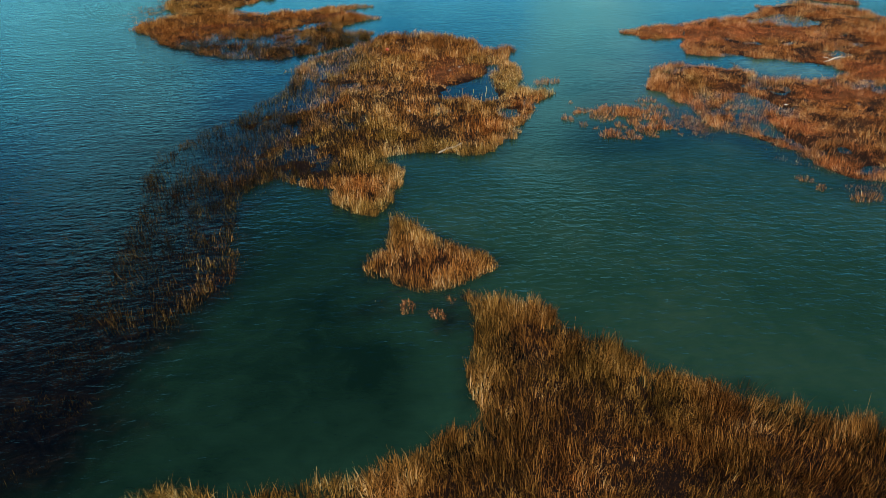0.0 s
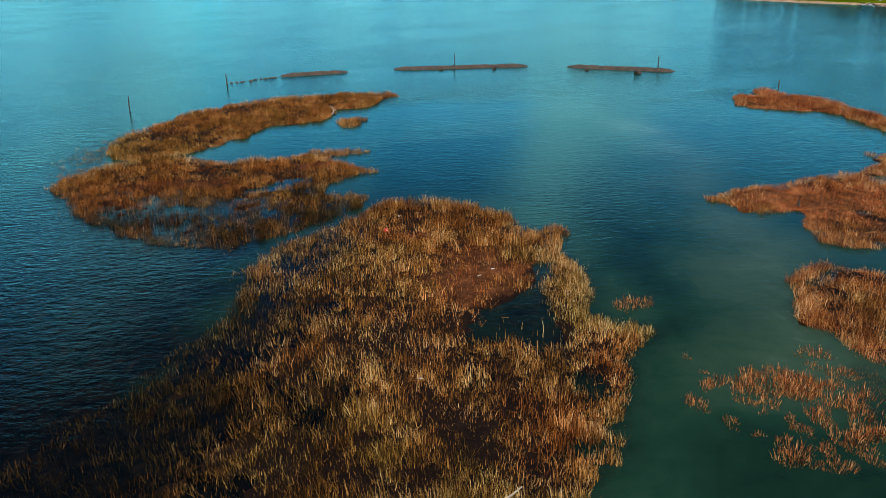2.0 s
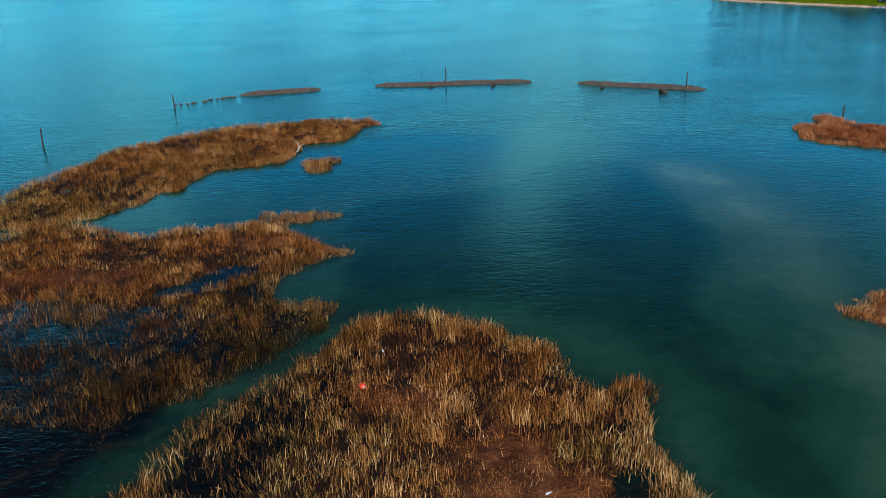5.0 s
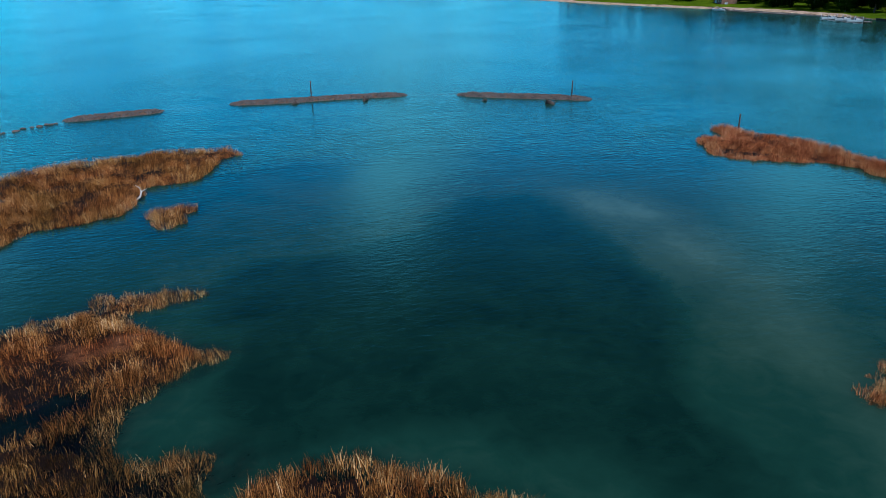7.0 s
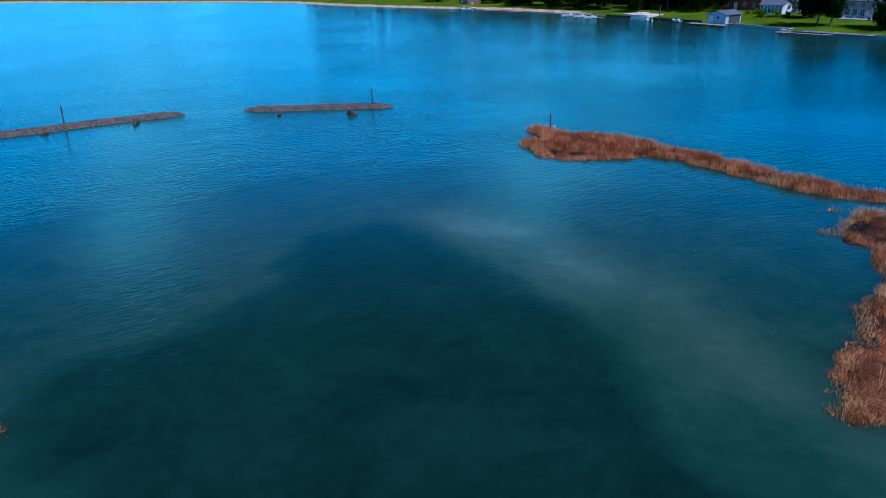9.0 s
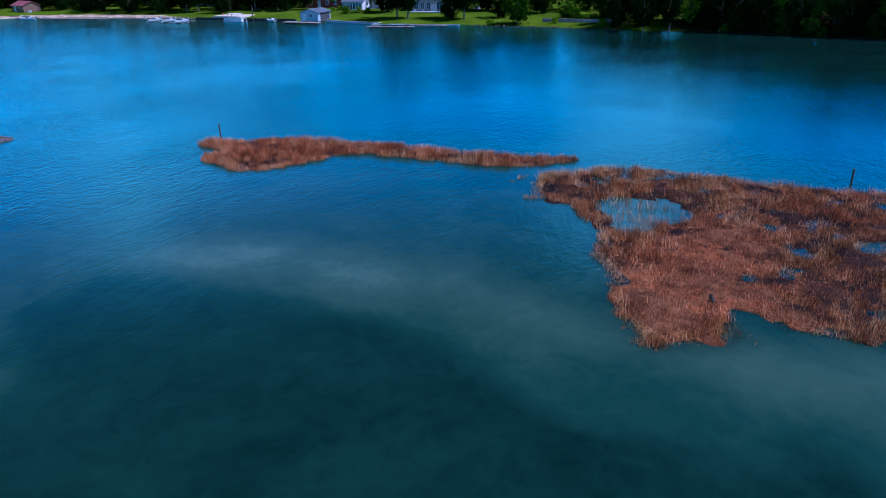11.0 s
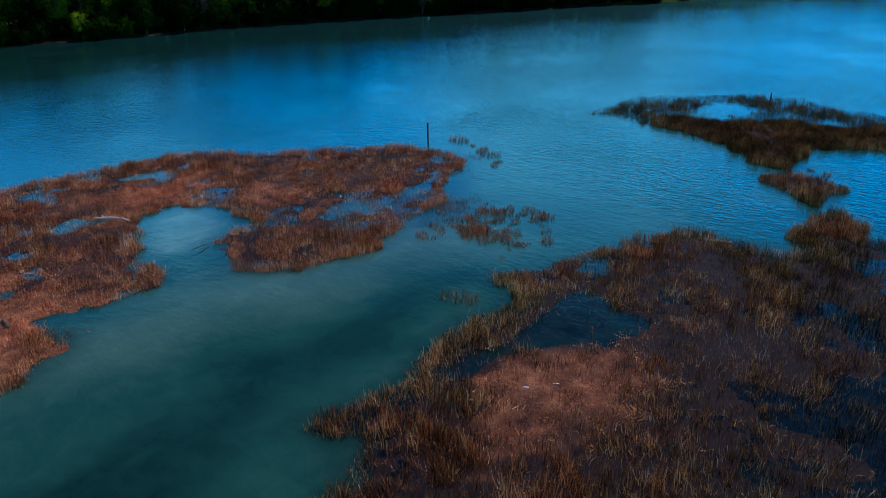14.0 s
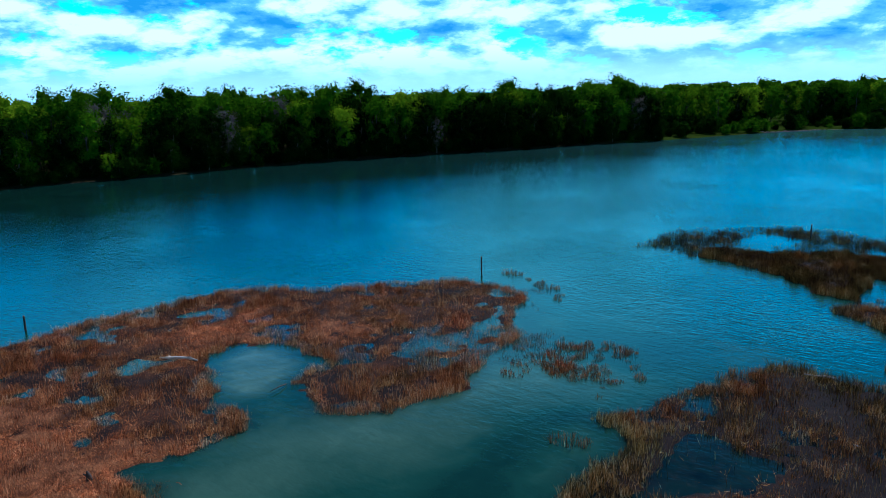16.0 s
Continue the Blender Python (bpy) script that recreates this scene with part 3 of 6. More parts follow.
# ---- the plan of the marsh ----
# each bed: outlines of its lobes, open pools, matted places (x, y, rx, ry), and lobes where reeds stand thinly in open water
BEDS = {
    "south": dict(
        sparse=1.5, reach=20.0, thin_murk=0.35, fine=0.72, pale=-0.23, rust=0.24, floor=0.24, ragged=0.45, thin_tall=0.9,
        clear_pools=False,
        lobes=[[(-10, 16.5), (-5.7, 16.8), (-2, 17.8), (0.8, 19.6), (0.8, 21.5), (1.4, 24.4), (0.9, 28.0), (2, 27.6), (4.3, 27.2), (5.6, 25.6),
                (7.2, 23.4), (8.6, 21.9), (10, 21.5), (12.2, 21.2), (14, 19.0), (17.0, 18.0), (17.5, 14.5), (14, 12.4), (9, 11.6), (4, 9.6), (-1, 8.5), (-8, 9), (-12, 13)]],
        thin=[[(17.5, 18.2), (22.3, 17), (25.4, 16.6), (24.4, 11), (23.6, 6), (20.5, 2), (16.8, -1.2), (11.4, -3.4), (6.4, -3.3), (0, 0), (-6, 4), (-8, 9), (0, 8), (6, 9), (12, 10), (17, 12)]],
        pools=[[(16.6, 7.8), (15.2, 3.4), (12.5, 2.8), (10.3, 3.7), (9.4, 6.5), (10.4, 9.2), (13, 10.4), (15.2, 10.4)], [(10.2, 21.4), (12.2, 21.6), (13.1, 20.6), (12.1, 19.4), (10.6, 20.1)]],
        mats=[], tall=0.74, fallen=0.06, uneven=0.06, reed=REED, label="golden-brown dry reed bed standing in shallow water", rho=810),
    "islet": dict(
        sparse=1.0,
        clear_pools=False,
        lobes=[[(-4.0, 30.8), (-2.8, 29.5), (-1.2, 28.6), (0.3, 29.1), (1.7, 29.9), (2.4, 31.0), (1.9, 32.1), (1.0, 33.0), (-0.2, 33.7), (-1.5, 34.8), (-2.8, 35.8), (-3.3, 34.6), (-3.4, 32.5)]],
        thin=[[(-2.5, 29), (-1, 28), (1.2, 27.2), (1.2, 25.5), (-1, 26.2), (-3, 27.5)]],
        pools=[], mats=[], fine=0.85, tall=0.64, fallen=0.08, uneven=0.05, rust=0.22, reed=REED, label="small islet of golden dry reeds in the lake", rho=520),
    "middle": dict(
        sparse=1.8, reach=9.0, lying=0.22, pool_murk=0.82,
        clear_pools=False,
        lobes=[[(-11.1, 42.6), (-9.8, 41.8), (-8.1, 41), (-6.7, 40.9), (-6.3, 38.8), (-5.1, 37.3), (-3.7, 37.2), (-2.9, 39.1), (-2.5, 42.1), (-3.1, 43.4), (-4.6, 44.8),
                (-3.8, 45.9), (-2.1, 46.1), (-0.3, 46.3), (1.4, 45.9), (3.2, 46.1), (3.7, 47.3), (5.4, 49.5), (5.4, 51.0), (6.6, 52.4), (7.2, 54.4), (8.3, 57), (9.8, 59.4),
                (8.2, 59.8), (7.3, 61), (6.8, 63.2), (7.4, 66), (6.7, 69.2), (7.0, 71.7), (7.9, 75.6), (6, 75.5), (5.2, 75.4), (2.9, 79.4), (-0.1, 81.9),
                (-3.6, 83.2), (-6.2, 82.2), (-7.3, 80.0), (-8.8, 78.1), (-10.6, 76.4), (-12.2, 74.8), (-13.6, 72), (-14.0, 66.2), (-14.6, 60.2), (-16.4, 55.6), (-18.2, 52), (-19.4, 48.4), (-19.4, 43), (-18.0, 37), (-16.6, 30), (-15, 25.6), (-12.6, 25.6), (-11.4, 28.5), (-10.9, 33), (-12.2, 37.6), (-12.2, 40.6)]],
        thin=[[(-11, 72.5), (-14, 70), (-14.6, 64), (-15.4, 57.6), (-17.1, 55.9), (-19.1, 53.5), (-20.5, 49), (-21.5, 44), (-21.5, 38), (-20, 30), (-18, 21), (-14.5, 16), (-12.5, 22),
               (-11.8, 25.6), (-10.4, 29), (-10.6, 33.4), (-11.6, 37.5), (-11.2, 42), (-7, 44), (-5, 55), (-6, 66), (-8, 74)]],
        pools=[[(-0.1, 59.8), (0.3, 62.3), (2.7, 64.2), (4.2, 66.6), (4.7, 68.8), (5.7, 68.6), (4.9, 65), (4.7, 62.5), (5.2, 60.3), (4.6, 58.8), (2, 58.2), (0.6, 58.4)], [(4.6, 55.2), (5.8, 55.6), (6.2, 54), (5.2, 52.6), (4.3, 53.6)],
               [(1.9, 49.5), (3.6, 50.3), (5.2, 50.2), (4.3, 48.7), (2.4, 48.6)]],
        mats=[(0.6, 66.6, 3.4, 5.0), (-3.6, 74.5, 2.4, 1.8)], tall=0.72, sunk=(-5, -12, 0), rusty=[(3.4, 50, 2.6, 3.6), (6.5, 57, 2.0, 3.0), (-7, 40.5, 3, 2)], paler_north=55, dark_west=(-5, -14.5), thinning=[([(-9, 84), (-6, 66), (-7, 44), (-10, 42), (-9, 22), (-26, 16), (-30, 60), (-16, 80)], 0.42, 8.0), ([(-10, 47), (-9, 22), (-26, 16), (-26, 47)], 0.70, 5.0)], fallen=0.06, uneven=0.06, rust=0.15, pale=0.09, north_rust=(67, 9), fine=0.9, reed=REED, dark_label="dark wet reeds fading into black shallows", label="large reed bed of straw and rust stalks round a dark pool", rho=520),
    "northwest": dict(
        sparse=0.9,
        clear_pools=False,
        lobes=[[(-6.5, 135.2), (-9.1, 134.2), (-10, 129.5), (-11.8, 126.4), (-15.5, 125.4), (-15.6, 121.3), (-17, 117.8), (-19, 116.8), (-22.4, 115.4), (-23.6, 112.6),
                (-24, 108.8), (-25.5, 109.2), (-26.4, 105.2), (-28.5, 102.6), (-33, 99.8), (-36, 100), (-39, 106), (-39.4, 112), (-37.4, 119.6), (-34.6, 127), (-30, 132.6), (-24, 136.4),
                (-17, 138.4), (-10.5, 138.4)],
               [(-13.4, 114), (-11.8, 113.9), (-11.0, 118), (-13.4, 118.6), (-14.6, 117)],
               [(-33, 100), (-28.1, 99.6), (-23.3, 98.2), (-19.8, 98.8), (-16, 99.8), (-15.1, 101.4), (-12.1, 101.2), (-9.6, 101.3), (-9.0, 100.6), (-11.5, 99.7), (-12.9, 98.3),
                (-10.3, 95), (-8.6, 94), (-7.6, 92.6), (-9.2, 91.5), (-10.4, 89.9), (-11.7, 88), (-10.7, 85.2), (-9.1, 85), (-7.7, 84.8), (-7.9, 82), (-9.5, 79.4), (-11.4, 77),
                (-13.2, 75.2), (-16.3, 73.4), (-20, 73.4), (-26, 77), (-33, 84), (-38, 92)]],
        thin=[[(-14, 73.4), (-18, 71), (-28, 75), (-36.2, 88), (-41, 96), (-43, 105), (-41, 113), (-37.5, 120), (-36, 112), (-37, 104), (-34, 95), (-28, 86), (-20, 78)]],
        pools=[[(-18.8, 87.4), (-16.8, 89.4), (-14.0, 91.8), (-13.8, 89.4), (-16.5, 87.8)], [(-24.5, 83.2), (-21.8, 84), (-19.6, 84), (-21, 82.4), (-24.5, 80.6)]],
        lying=0.3, mats=[(-14, 95.5, 3.4, 1.3), (-25, 90, 5, 1.5)], tall=0.68, sunk=(92, 80, 1), dark_south=(93, 81), thinning=[([(-44, 104), (-36, 97), (-28, 91), (-20, 88), (-14, 90), (-10, 88), (-6, 86), (-7, 77), (-14, 72), (-24, 68), (-44, 84)], 0.88, 6.0), ([(-50, 90), (-37, 96), (-35, 104), (-36, 112), (-38, 122), (-50, 124)], 0.30, 4.0)], fallen=0.08, uneven=0.06, rust=0.48, pale=-0.10, fine=0.68, reed=REED, dark_label="dark brown wet reeds round a black channel", label="broad curving reed bed, rust and straw coloured", rho=560),
    "east": dict(
        sparse=1.8, dry=0.5, puddles=-0.05, tufted=0.75, pool_reeds=0.07, lying=0.5,
        clear_pools=True,
        lobes=[[(45.3, 95), (42, 94.2), (40.3, 91.6), (40.1, 90.4), (37.3, 89), (35.1, 87.1), (31.1, 87.1), (27, 85), (24.4, 84.4), (22.3, 83.1), (20.7, 81.8), (19.7, 81.1),
                (20.9, 79.7), (22.1, 78.4), (22.9, 77.2), (24.8, 77.7), (26, 77.5), (25.4, 75.6), (24.5, 73.1), (25.3, 70.7), (27, 69.6), (29, 69.7), (32, 68.2), (35.4, 66.6),
                (35.8, 64.4), (35.4, 62.2), (33, 61), (29.6, 61.4), (28.6, 59), (32, 52), (38.6, 46), (43, 49.4), (48.4, 52.4), (50.4, 59.4), (51.6, 67.8), (51, 74), (51.6, 81.2), (51, 89), (48.4, 92.8)],
               [(31, 60.6), (28.8, 61.6), (28.0, 63.2), (27.6, 65.6), (26, 65.6), (23, 67.8), (20.7, 66.3), (19.2, 64.2), (18, 60.5), (18.6, 57), (19.4, 54.4), (20, 51), (20.6, 48.6), (23, 46),
                (24.1, 42.8), (25, 40.6), (28.4, 38.9), (33.9, 40), (38.6, 44.2), (39, 50), (35, 57)]],
        thin=[[(24.5, 42.5), (20.5, 45.5), (17.5, 48.2), (16, 50.5), (17, 54), (19.5, 54)], [(50, 82), (51.4, 72), (51, 66), (49, 66), (49, 82)],
              [(30, 40), (26, 37), (22.5, 38.4), (23.4, 40.4), (26, 41)]],
        pools=[[(42.4, 88.7), (44.0, 86.2), (43.6, 82.8), (39.2, 82.0), (35.4, 84.2), (38.3, 88.0)], [(25.4, 57.6), (26.0, 54.2), (24, 52.2), (22.3, 54.4), (23.2, 56.8)],
               [(39.9, 70.2), (40.6, 68.4), (38.6, 68.6), (37.6, 70.4), (38.4, 71.6)], [(24.5, 50.5), (23.6, 47.6), (22.4, 48.6), (22.8, 50.6)], [(44.5, 60.5), (46.5, 62.5), (46.8, 60), (45, 58.4)]],
        mats=[(27.0, 80.2, 6.0, 5.0), (34, 79.6, 6, 4), (40, 62, 3.5, 5), (33, 57, 3, 2.2)], tall=0.60, fallen=0.42, uneven=0.085, rust=0.66, pale=0.13, fine=0.68, reed=REED_RUST, label="reed island of rust-brown stalks with pools and flattened thatch", rho=660),
    "strip": dict(
        sparse=1.0,
        clear_pools=True,
        lobes=[[(40, 126.9), (38.8, 122.8), (38.6, 120.4), (40.6, 117.9), (43.9, 116.2), (47.2, 114.4), (48, 110), (47.4, 106), (47.8, 102), (48.2, 98), (49.6, 95.6), (52.6, 93.2),
                (52.2, 96), (51.2, 100), (51.4, 105), (51.8, 111), (51, 116.4), (50.2, 122.4), (48, 128), (45.2, 131.4), (43.6, 129.2), (43.6, 127.4)]],
        thin=[], pools=[], mats=[], tall=0.66, fallen=0.08, uneven=0.04, rust=0.9, fine=0.62, reed=REED_RUST, label="narrow strip of dense rust-brown reeds in the lake", rho=1000),
}
for bed in BEDS.values():
    for key in ("lobes", "thin", "pools"):
        bed[key] = [rounded(q) for q in bed[key]]
    bed["thinning"] = [(rounded(q), share, soft) for q, share, soft in bed.get("thinning", ())]


def bed_fields(bed, p):
    """How far inside its standing reeds, its thin reeds, its pools and its mats a place lies."""
    wobble = 0.45 * vnoise(p, 0.55, 3) + 0.30 * vnoise(p, 1.5, 4)
    core = union(bed["lobes"], p) + wobble
    thin = union(bed["thin"], p) + 2.2 * wobble if bed["thin"] else np.full(len(p), -9.0)
    pool = union(bed["pools"], p) + 1.5 * wobble - 0.1 if bed["pools"] else np.full(len(p), -9.0)
    if bed.get("puddles"):
        wet = 1.15 * (vnoise(p, 0.27, 71) * 0.5 + vnoise(p, 0.75, 72) * 0.6 + 0.25 * vnoise(p, 1.7, 73)) - 0.55 + bed["puddles"] - np.clip(1.2 - core, 0, 1.2)
        pool = np.maximum(pool, wet)
    matted = np.full(len(p), -9.0)
    for x, y, rx, ry in bed["mats"]:
        matted = np.maximum(matted, 1 - np.hypot((p[:, 0] - x) / rx, (p[:, 1] - y) / ry) + 0.9 * wobble + 0.25 * vnoise(p, 0.22, 5))
    return core, thin, pool, matted


def lattice(bed, box4, step=0.25):
    """The bed's fields on a lattice, with a function that reads them in between."""
    x0, x1, y0, y1 = box4
    xs, ys = np.arange(x0, x1 + step, step), np.arange(y0, y1 + step, step)
    gx, gy = np.meshgrid(xs, ys)
    fields = [f.reshape(gx.shape) for f in bed_fields(bed, np.stack([gx.ravel(), gy.ravel()], 1))]

    def read(p):
        u, v = (p[:, 0] - x0) / step, (p[:, 1] - y0) / step
        i, j = np.clip(u.astype(int), 0, len(xs) - 2), np.clip(v.astype(int), 0, len(ys) - 2)
        u, v = u - i, v - j
        return [(f[j, i] * (1 - u) + f[j, i + 1] * u) * (1 - v) + (f[j + 1, i] * (1 - u) + f[j + 1, i + 1] * u) * v for f in fields]
    return read


def blades(base, height, lean, width, bent):
    """Tapered blades: bent ones have five corners, short straight ones three."""
    n = len(base)
    ang = rng.uniform(0, 2 * np.pi, n)
    side = np.stack([np.cos(ang), np.sin(ang), np.zeros(n)], 1) * (width[:, None] / 2)
    lean3 = np.concatenate([lean, np.zeros((n, 1))], 1)
    up = np.stack([np.zeros(n), np.zeros(n), height], 1)
    mid, tip = base + up * 0.58 + lean3 * 0.34, base + up + lean3
    a, b = bent, ~bent
    na, nb = int(a.sum()), int(b.sum())
    va = np.stack([(base - side)[a], (base + side)[a], (mid + side * 0.9)[a], (mid - side * 0.9)[a], tip[a]], 1).reshape(-1, 3)
    vb = np.stack([(base - side)[b], (base + side)[b], tip[b]], 1).reshape(-1, 3)
    la = (np.arange(na)[:, None] * 5 + np.array([0, 1, 2, 3, 3, 2, 4])).ravel()
    lb = 5 * na + np.arange(3 * nb)
    return np.concatenate([va, vb]), np.concatenate([np.tile([4, 3], na), np.full(nb, 3)]), np.concatenate([la, lb])


def per_corner(values, bent):
    """A value per blade, told to each of its corners."""
    return np.concatenate([np.repeat(values[bent], 5), np.repeat(values[~bent], 3)])


def reed_mesh(name, v, c, l, mat, rust, tone):
    me = quick_mesh(name, v, c, l, mat)
    for key, values in (("rust", rust), ("tone", tone)):
        me.attributes.new(key, "FLOAT", "POINT").data.foreach_set("value", values.astype(np.float32))
    return me


def sow(bed, box4, rho):
    x0, x1, y0, y1 = box4
    n = int((x1 - x0) * (y1 - y0) * rho)
    p = np.stack([rng.uniform(x0, x1, n), rng.uniform(y0, y1, n)], 1)
    core, thin, pool, matted = lattice(bed, box4)(p)
    near = (core > 0) | (thin > 0)
    p, core, thin, pool, matted = p[near], core[near], thin[near], pool[near], matted[near]
    n = len(p)
    clump = np.clip(0.5 + bed.get("tufted", 0.42) * vnoise(p, 0.85, 11) + 0.45 * vnoise(p, 2.6, 12), 0, 1)
    gaps = np.clip(0.55 + 0.8 * vnoise(p, 0.26, 13), 0, 1)
    want = bed.get("floor", 0.06) + 1.0 * clump ** 1.6 * (0.35 + 0.65 * gaps)
    want = np.where(core < 1.0, np.maximum(want, 0.25 + 0.5 * clump), want)
    rust = np.clip(bed.get("rust", 0.2) + 0.70 * np.clip(0.12 + matted, 0, 1) + 0.30 * vnoise(p, 0.13, 14) + 0.22 * vnoise(p, 0.5, 15), 0, 1)
    for x, y, rx, ry in bed.get("rusty", ()):
        rust = np.clip(rust + 0.6 * np.clip(1.3 - np.hypot((p[:, 0] - x) / rx, (p[:, 1] - y) / ry) + 0.5 * vnoise(p, 0.6, 19), 0, 1), 0, 1)
    if "north_rust" in bed:
        a, b = bed["north_rust"]
        rust = np.clip(rust + 0.45 * np.clip((p[:, 1] - a) / b, 0, 1), 0, 1)
    thinned = np.ones(n)
    for outline, share, soft in bed.get("thinning", ()):
        thinned *= 1 - (1 - share) * np.clip((inside_by(outline, p) + 1.8 * vnoise(p, 0.3, 16)) / soft, 0, 1)
    want *= thinned
    fade = bed["sparse"] * (0.05 + 0.42 * np.exp(np.minimum(core, 0) / bed.get("reach", 4.5)))
    ragged = bed.get("ragged", 1.0)
    want = np.where(core <= 0, fade * (ragged * np.clip(clump * 1.7 - 0.35, 0, 1) + (1 - ragged) * 0.5) * np.clip(thin / 2.0, 0.2, 1), want)
    lying = bed.get("lying", 0.45)
    matted = np.where(rng.uniform(0, 1, n) < np.clip(0.40 + 1.0 * matted, 0, 0.90), 1.0, -1.0)
    want = np.where((matted > 0) & (core > 0), lying * (0.6 + 1.4 * clump), want)
    want = np.where(pool > 0, bed.get("pool_reeds", 0.004) * (0.3 + 1.4 * clump) + 0.45 * np.clip(0.55 - pool, 0, 0.55) * clump, want)
    keep = rng.uniform(0, 1, n) < want
    p, core, matted, clump, gaps, rust = p[keep], core[keep], matted[keep], clump[keep], gaps[keep], rust[keep]
    n = len(p)
    flat = (matted > 0) & (rng.uniform(0, 1, n) < 0.94 - 0.25 * clump) | (rng.uniform(0, 1, n) < bed["fallen"])
    tall = bed["tall"] * (0.52 + 0.28 * vnoise(p, 0.33, 21) + 0.45 * clump + 0.15 * gaps)
    tall = tall * np.where((core > 0) & (core < 1.6), 1.06, 1.0) * np.where(core < 0, bed.get("thin_tall", 0.5), 1.0)
    h = tall * rng.uniform(0.42, 1.15, n)
    swirl = 2.2 * np.pi * vnoise(p, 0.5, 31) + rng.normal(0, 1.3, n)
    amount = h * np.abs(rng.normal(0.2, 0.26, n))
    lying = 2.6 * np.pi * vnoise(p, 0.35, 33) + rng.normal(0, 0.6, n)
    swirl = np.where(flat, lying, swirl)
    h = np.where(flat, rng.uniform(0.03, 0.22, n), h)
    amount = np.where(flat, rng.uniform(0.22, 0.62, n), amount)
    lean = np.stack([np.cos(swirl), np.sin(swirl)], 1) * amount[:, None]
    base = np.concatenate([p, np.where(core > 0.3, np.where(flat, 0.05, 0.0), -0.12)[:, None]], 1)
    width = rng.uniform(0.012, 0.031, n) * bed.get("fine", 1.0)
    bent = ~flat & (rng.uniform(0, 1, n) < np.clip(h * 0.55, 0, 0.6))
    tone = np.clip(0.5 + bed.get("pale", 0.0) + (np.clip((p[:, 1] - bed["paler_north"]) / 60, -0.15, 0.06) if "paler_north" in bed else 0.0) + 0.30 * vnoise(p, 0.8, 17) + 0.34 * vnoise(p, 2.4, 18) + np.where((core > 0) & (core < 1.2), 0.12, 0.0), 0, 1)
    tone = np.where(flat, tone * 0.72, tone)
    if "north_rust" in bed:
        tone = np.clip(tone - 0.24 * np.clip((p[:, 1] - bed["north_rust"][0] - 3) / bed["north_rust"][1], 0, 1), 0, 1)
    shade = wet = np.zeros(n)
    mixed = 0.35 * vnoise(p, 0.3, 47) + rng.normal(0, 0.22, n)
    # wet: how far shade is put into the stalks' colour, westward or southward
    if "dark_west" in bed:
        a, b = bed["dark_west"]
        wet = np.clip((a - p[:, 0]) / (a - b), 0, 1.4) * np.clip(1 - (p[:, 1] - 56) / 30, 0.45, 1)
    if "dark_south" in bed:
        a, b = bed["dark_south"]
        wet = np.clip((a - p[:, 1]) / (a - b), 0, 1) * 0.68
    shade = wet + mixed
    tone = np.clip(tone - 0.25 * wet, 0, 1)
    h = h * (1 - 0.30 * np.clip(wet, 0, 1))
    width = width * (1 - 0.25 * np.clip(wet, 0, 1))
    out = []
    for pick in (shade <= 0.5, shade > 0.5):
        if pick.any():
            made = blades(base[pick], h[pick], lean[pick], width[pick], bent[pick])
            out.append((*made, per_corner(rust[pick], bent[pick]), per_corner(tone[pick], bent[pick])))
    return out


def thatch(bed, box4, step=0.36):
    """The matted base that the reeds stand in: it dips under the water at its edges."""
    x0, x1, y0, y1 = box4
    xs, ys = np.arange(x0, x1, step), np.arange(y0, y1, step)
    gx, gy = np.meshgrid(xs, ys)
    p = np.stack([gx.ravel(), gy.ravel()], 1)
    p = p + rng.uniform(-0.1, 0.1, p.shape)
    core, thin, pool, matted = bed_fields(bed, p)
    z = np.clip(np.minimum(core * 0.07 - 0.07, -pool * 0.14 - 0.02), -0.25, 0.06) + bed["uneven"] * vnoise(p, 0.4, 41) + 0.04 * vnoise(p, 1.3, 42) + 0.02 * vnoise(p, 3.1, 43)
    z += np.clip(matted * 0.3, 0, 0.08)
    if "sunk" in bed:
        a, b, axis = bed["sunk"]
        z -= 0.11 * np.clip((a - p[:, axis] + 1.5 * vnoise(p, 0.3, 48)) / (a - b), 0, 1)
    dry = np.where(pool > 0, 0.0, 1.0) * np.clip(bed.get("dry", 0.05) + 0.25 * vnoise(p, 0.3, 44) + np.clip(0.1 + 1.0 * matted, -0.4, 0.70) + 0.30 * vnoise(p, 1.1, 45), 0.0, 1)
    # westward the thatch keeps its darkest colour, to go with the shaded reeds
    if "dark_west" in bed:
        dry = dry * np.clip(1 - (-2 - p[:, 0]) / 7, 0, 1)
    v = np.concatenate([p, z[:, None]], 1)
    k = (z > -0.12).reshape(gx.shape)
    ok = (k[:-1, :-1] | k[1:, 1:] | k[:-1, 1:] | k[1:, :-1])
    j, i = np.nonzero(ok)
    w = len(xs)
    quads = np.stack([j * w + i, j * w + i + 1, (j + 1) * w + i + 1, (j + 1) * w + i], 1)
    used, inv = np.unique(quads, return_inverse=True)
    return v[used], np.full(len(quads), 4), inv.ravel(), dry[used]


def span(bed):
    allp = np.concatenate(bed["lobes"] + bed["thin"])
    (x0, y0), (x1, y1) = allp.min(0) - 1, allp.max(0) + 1
    return x0, x1, y0, y1


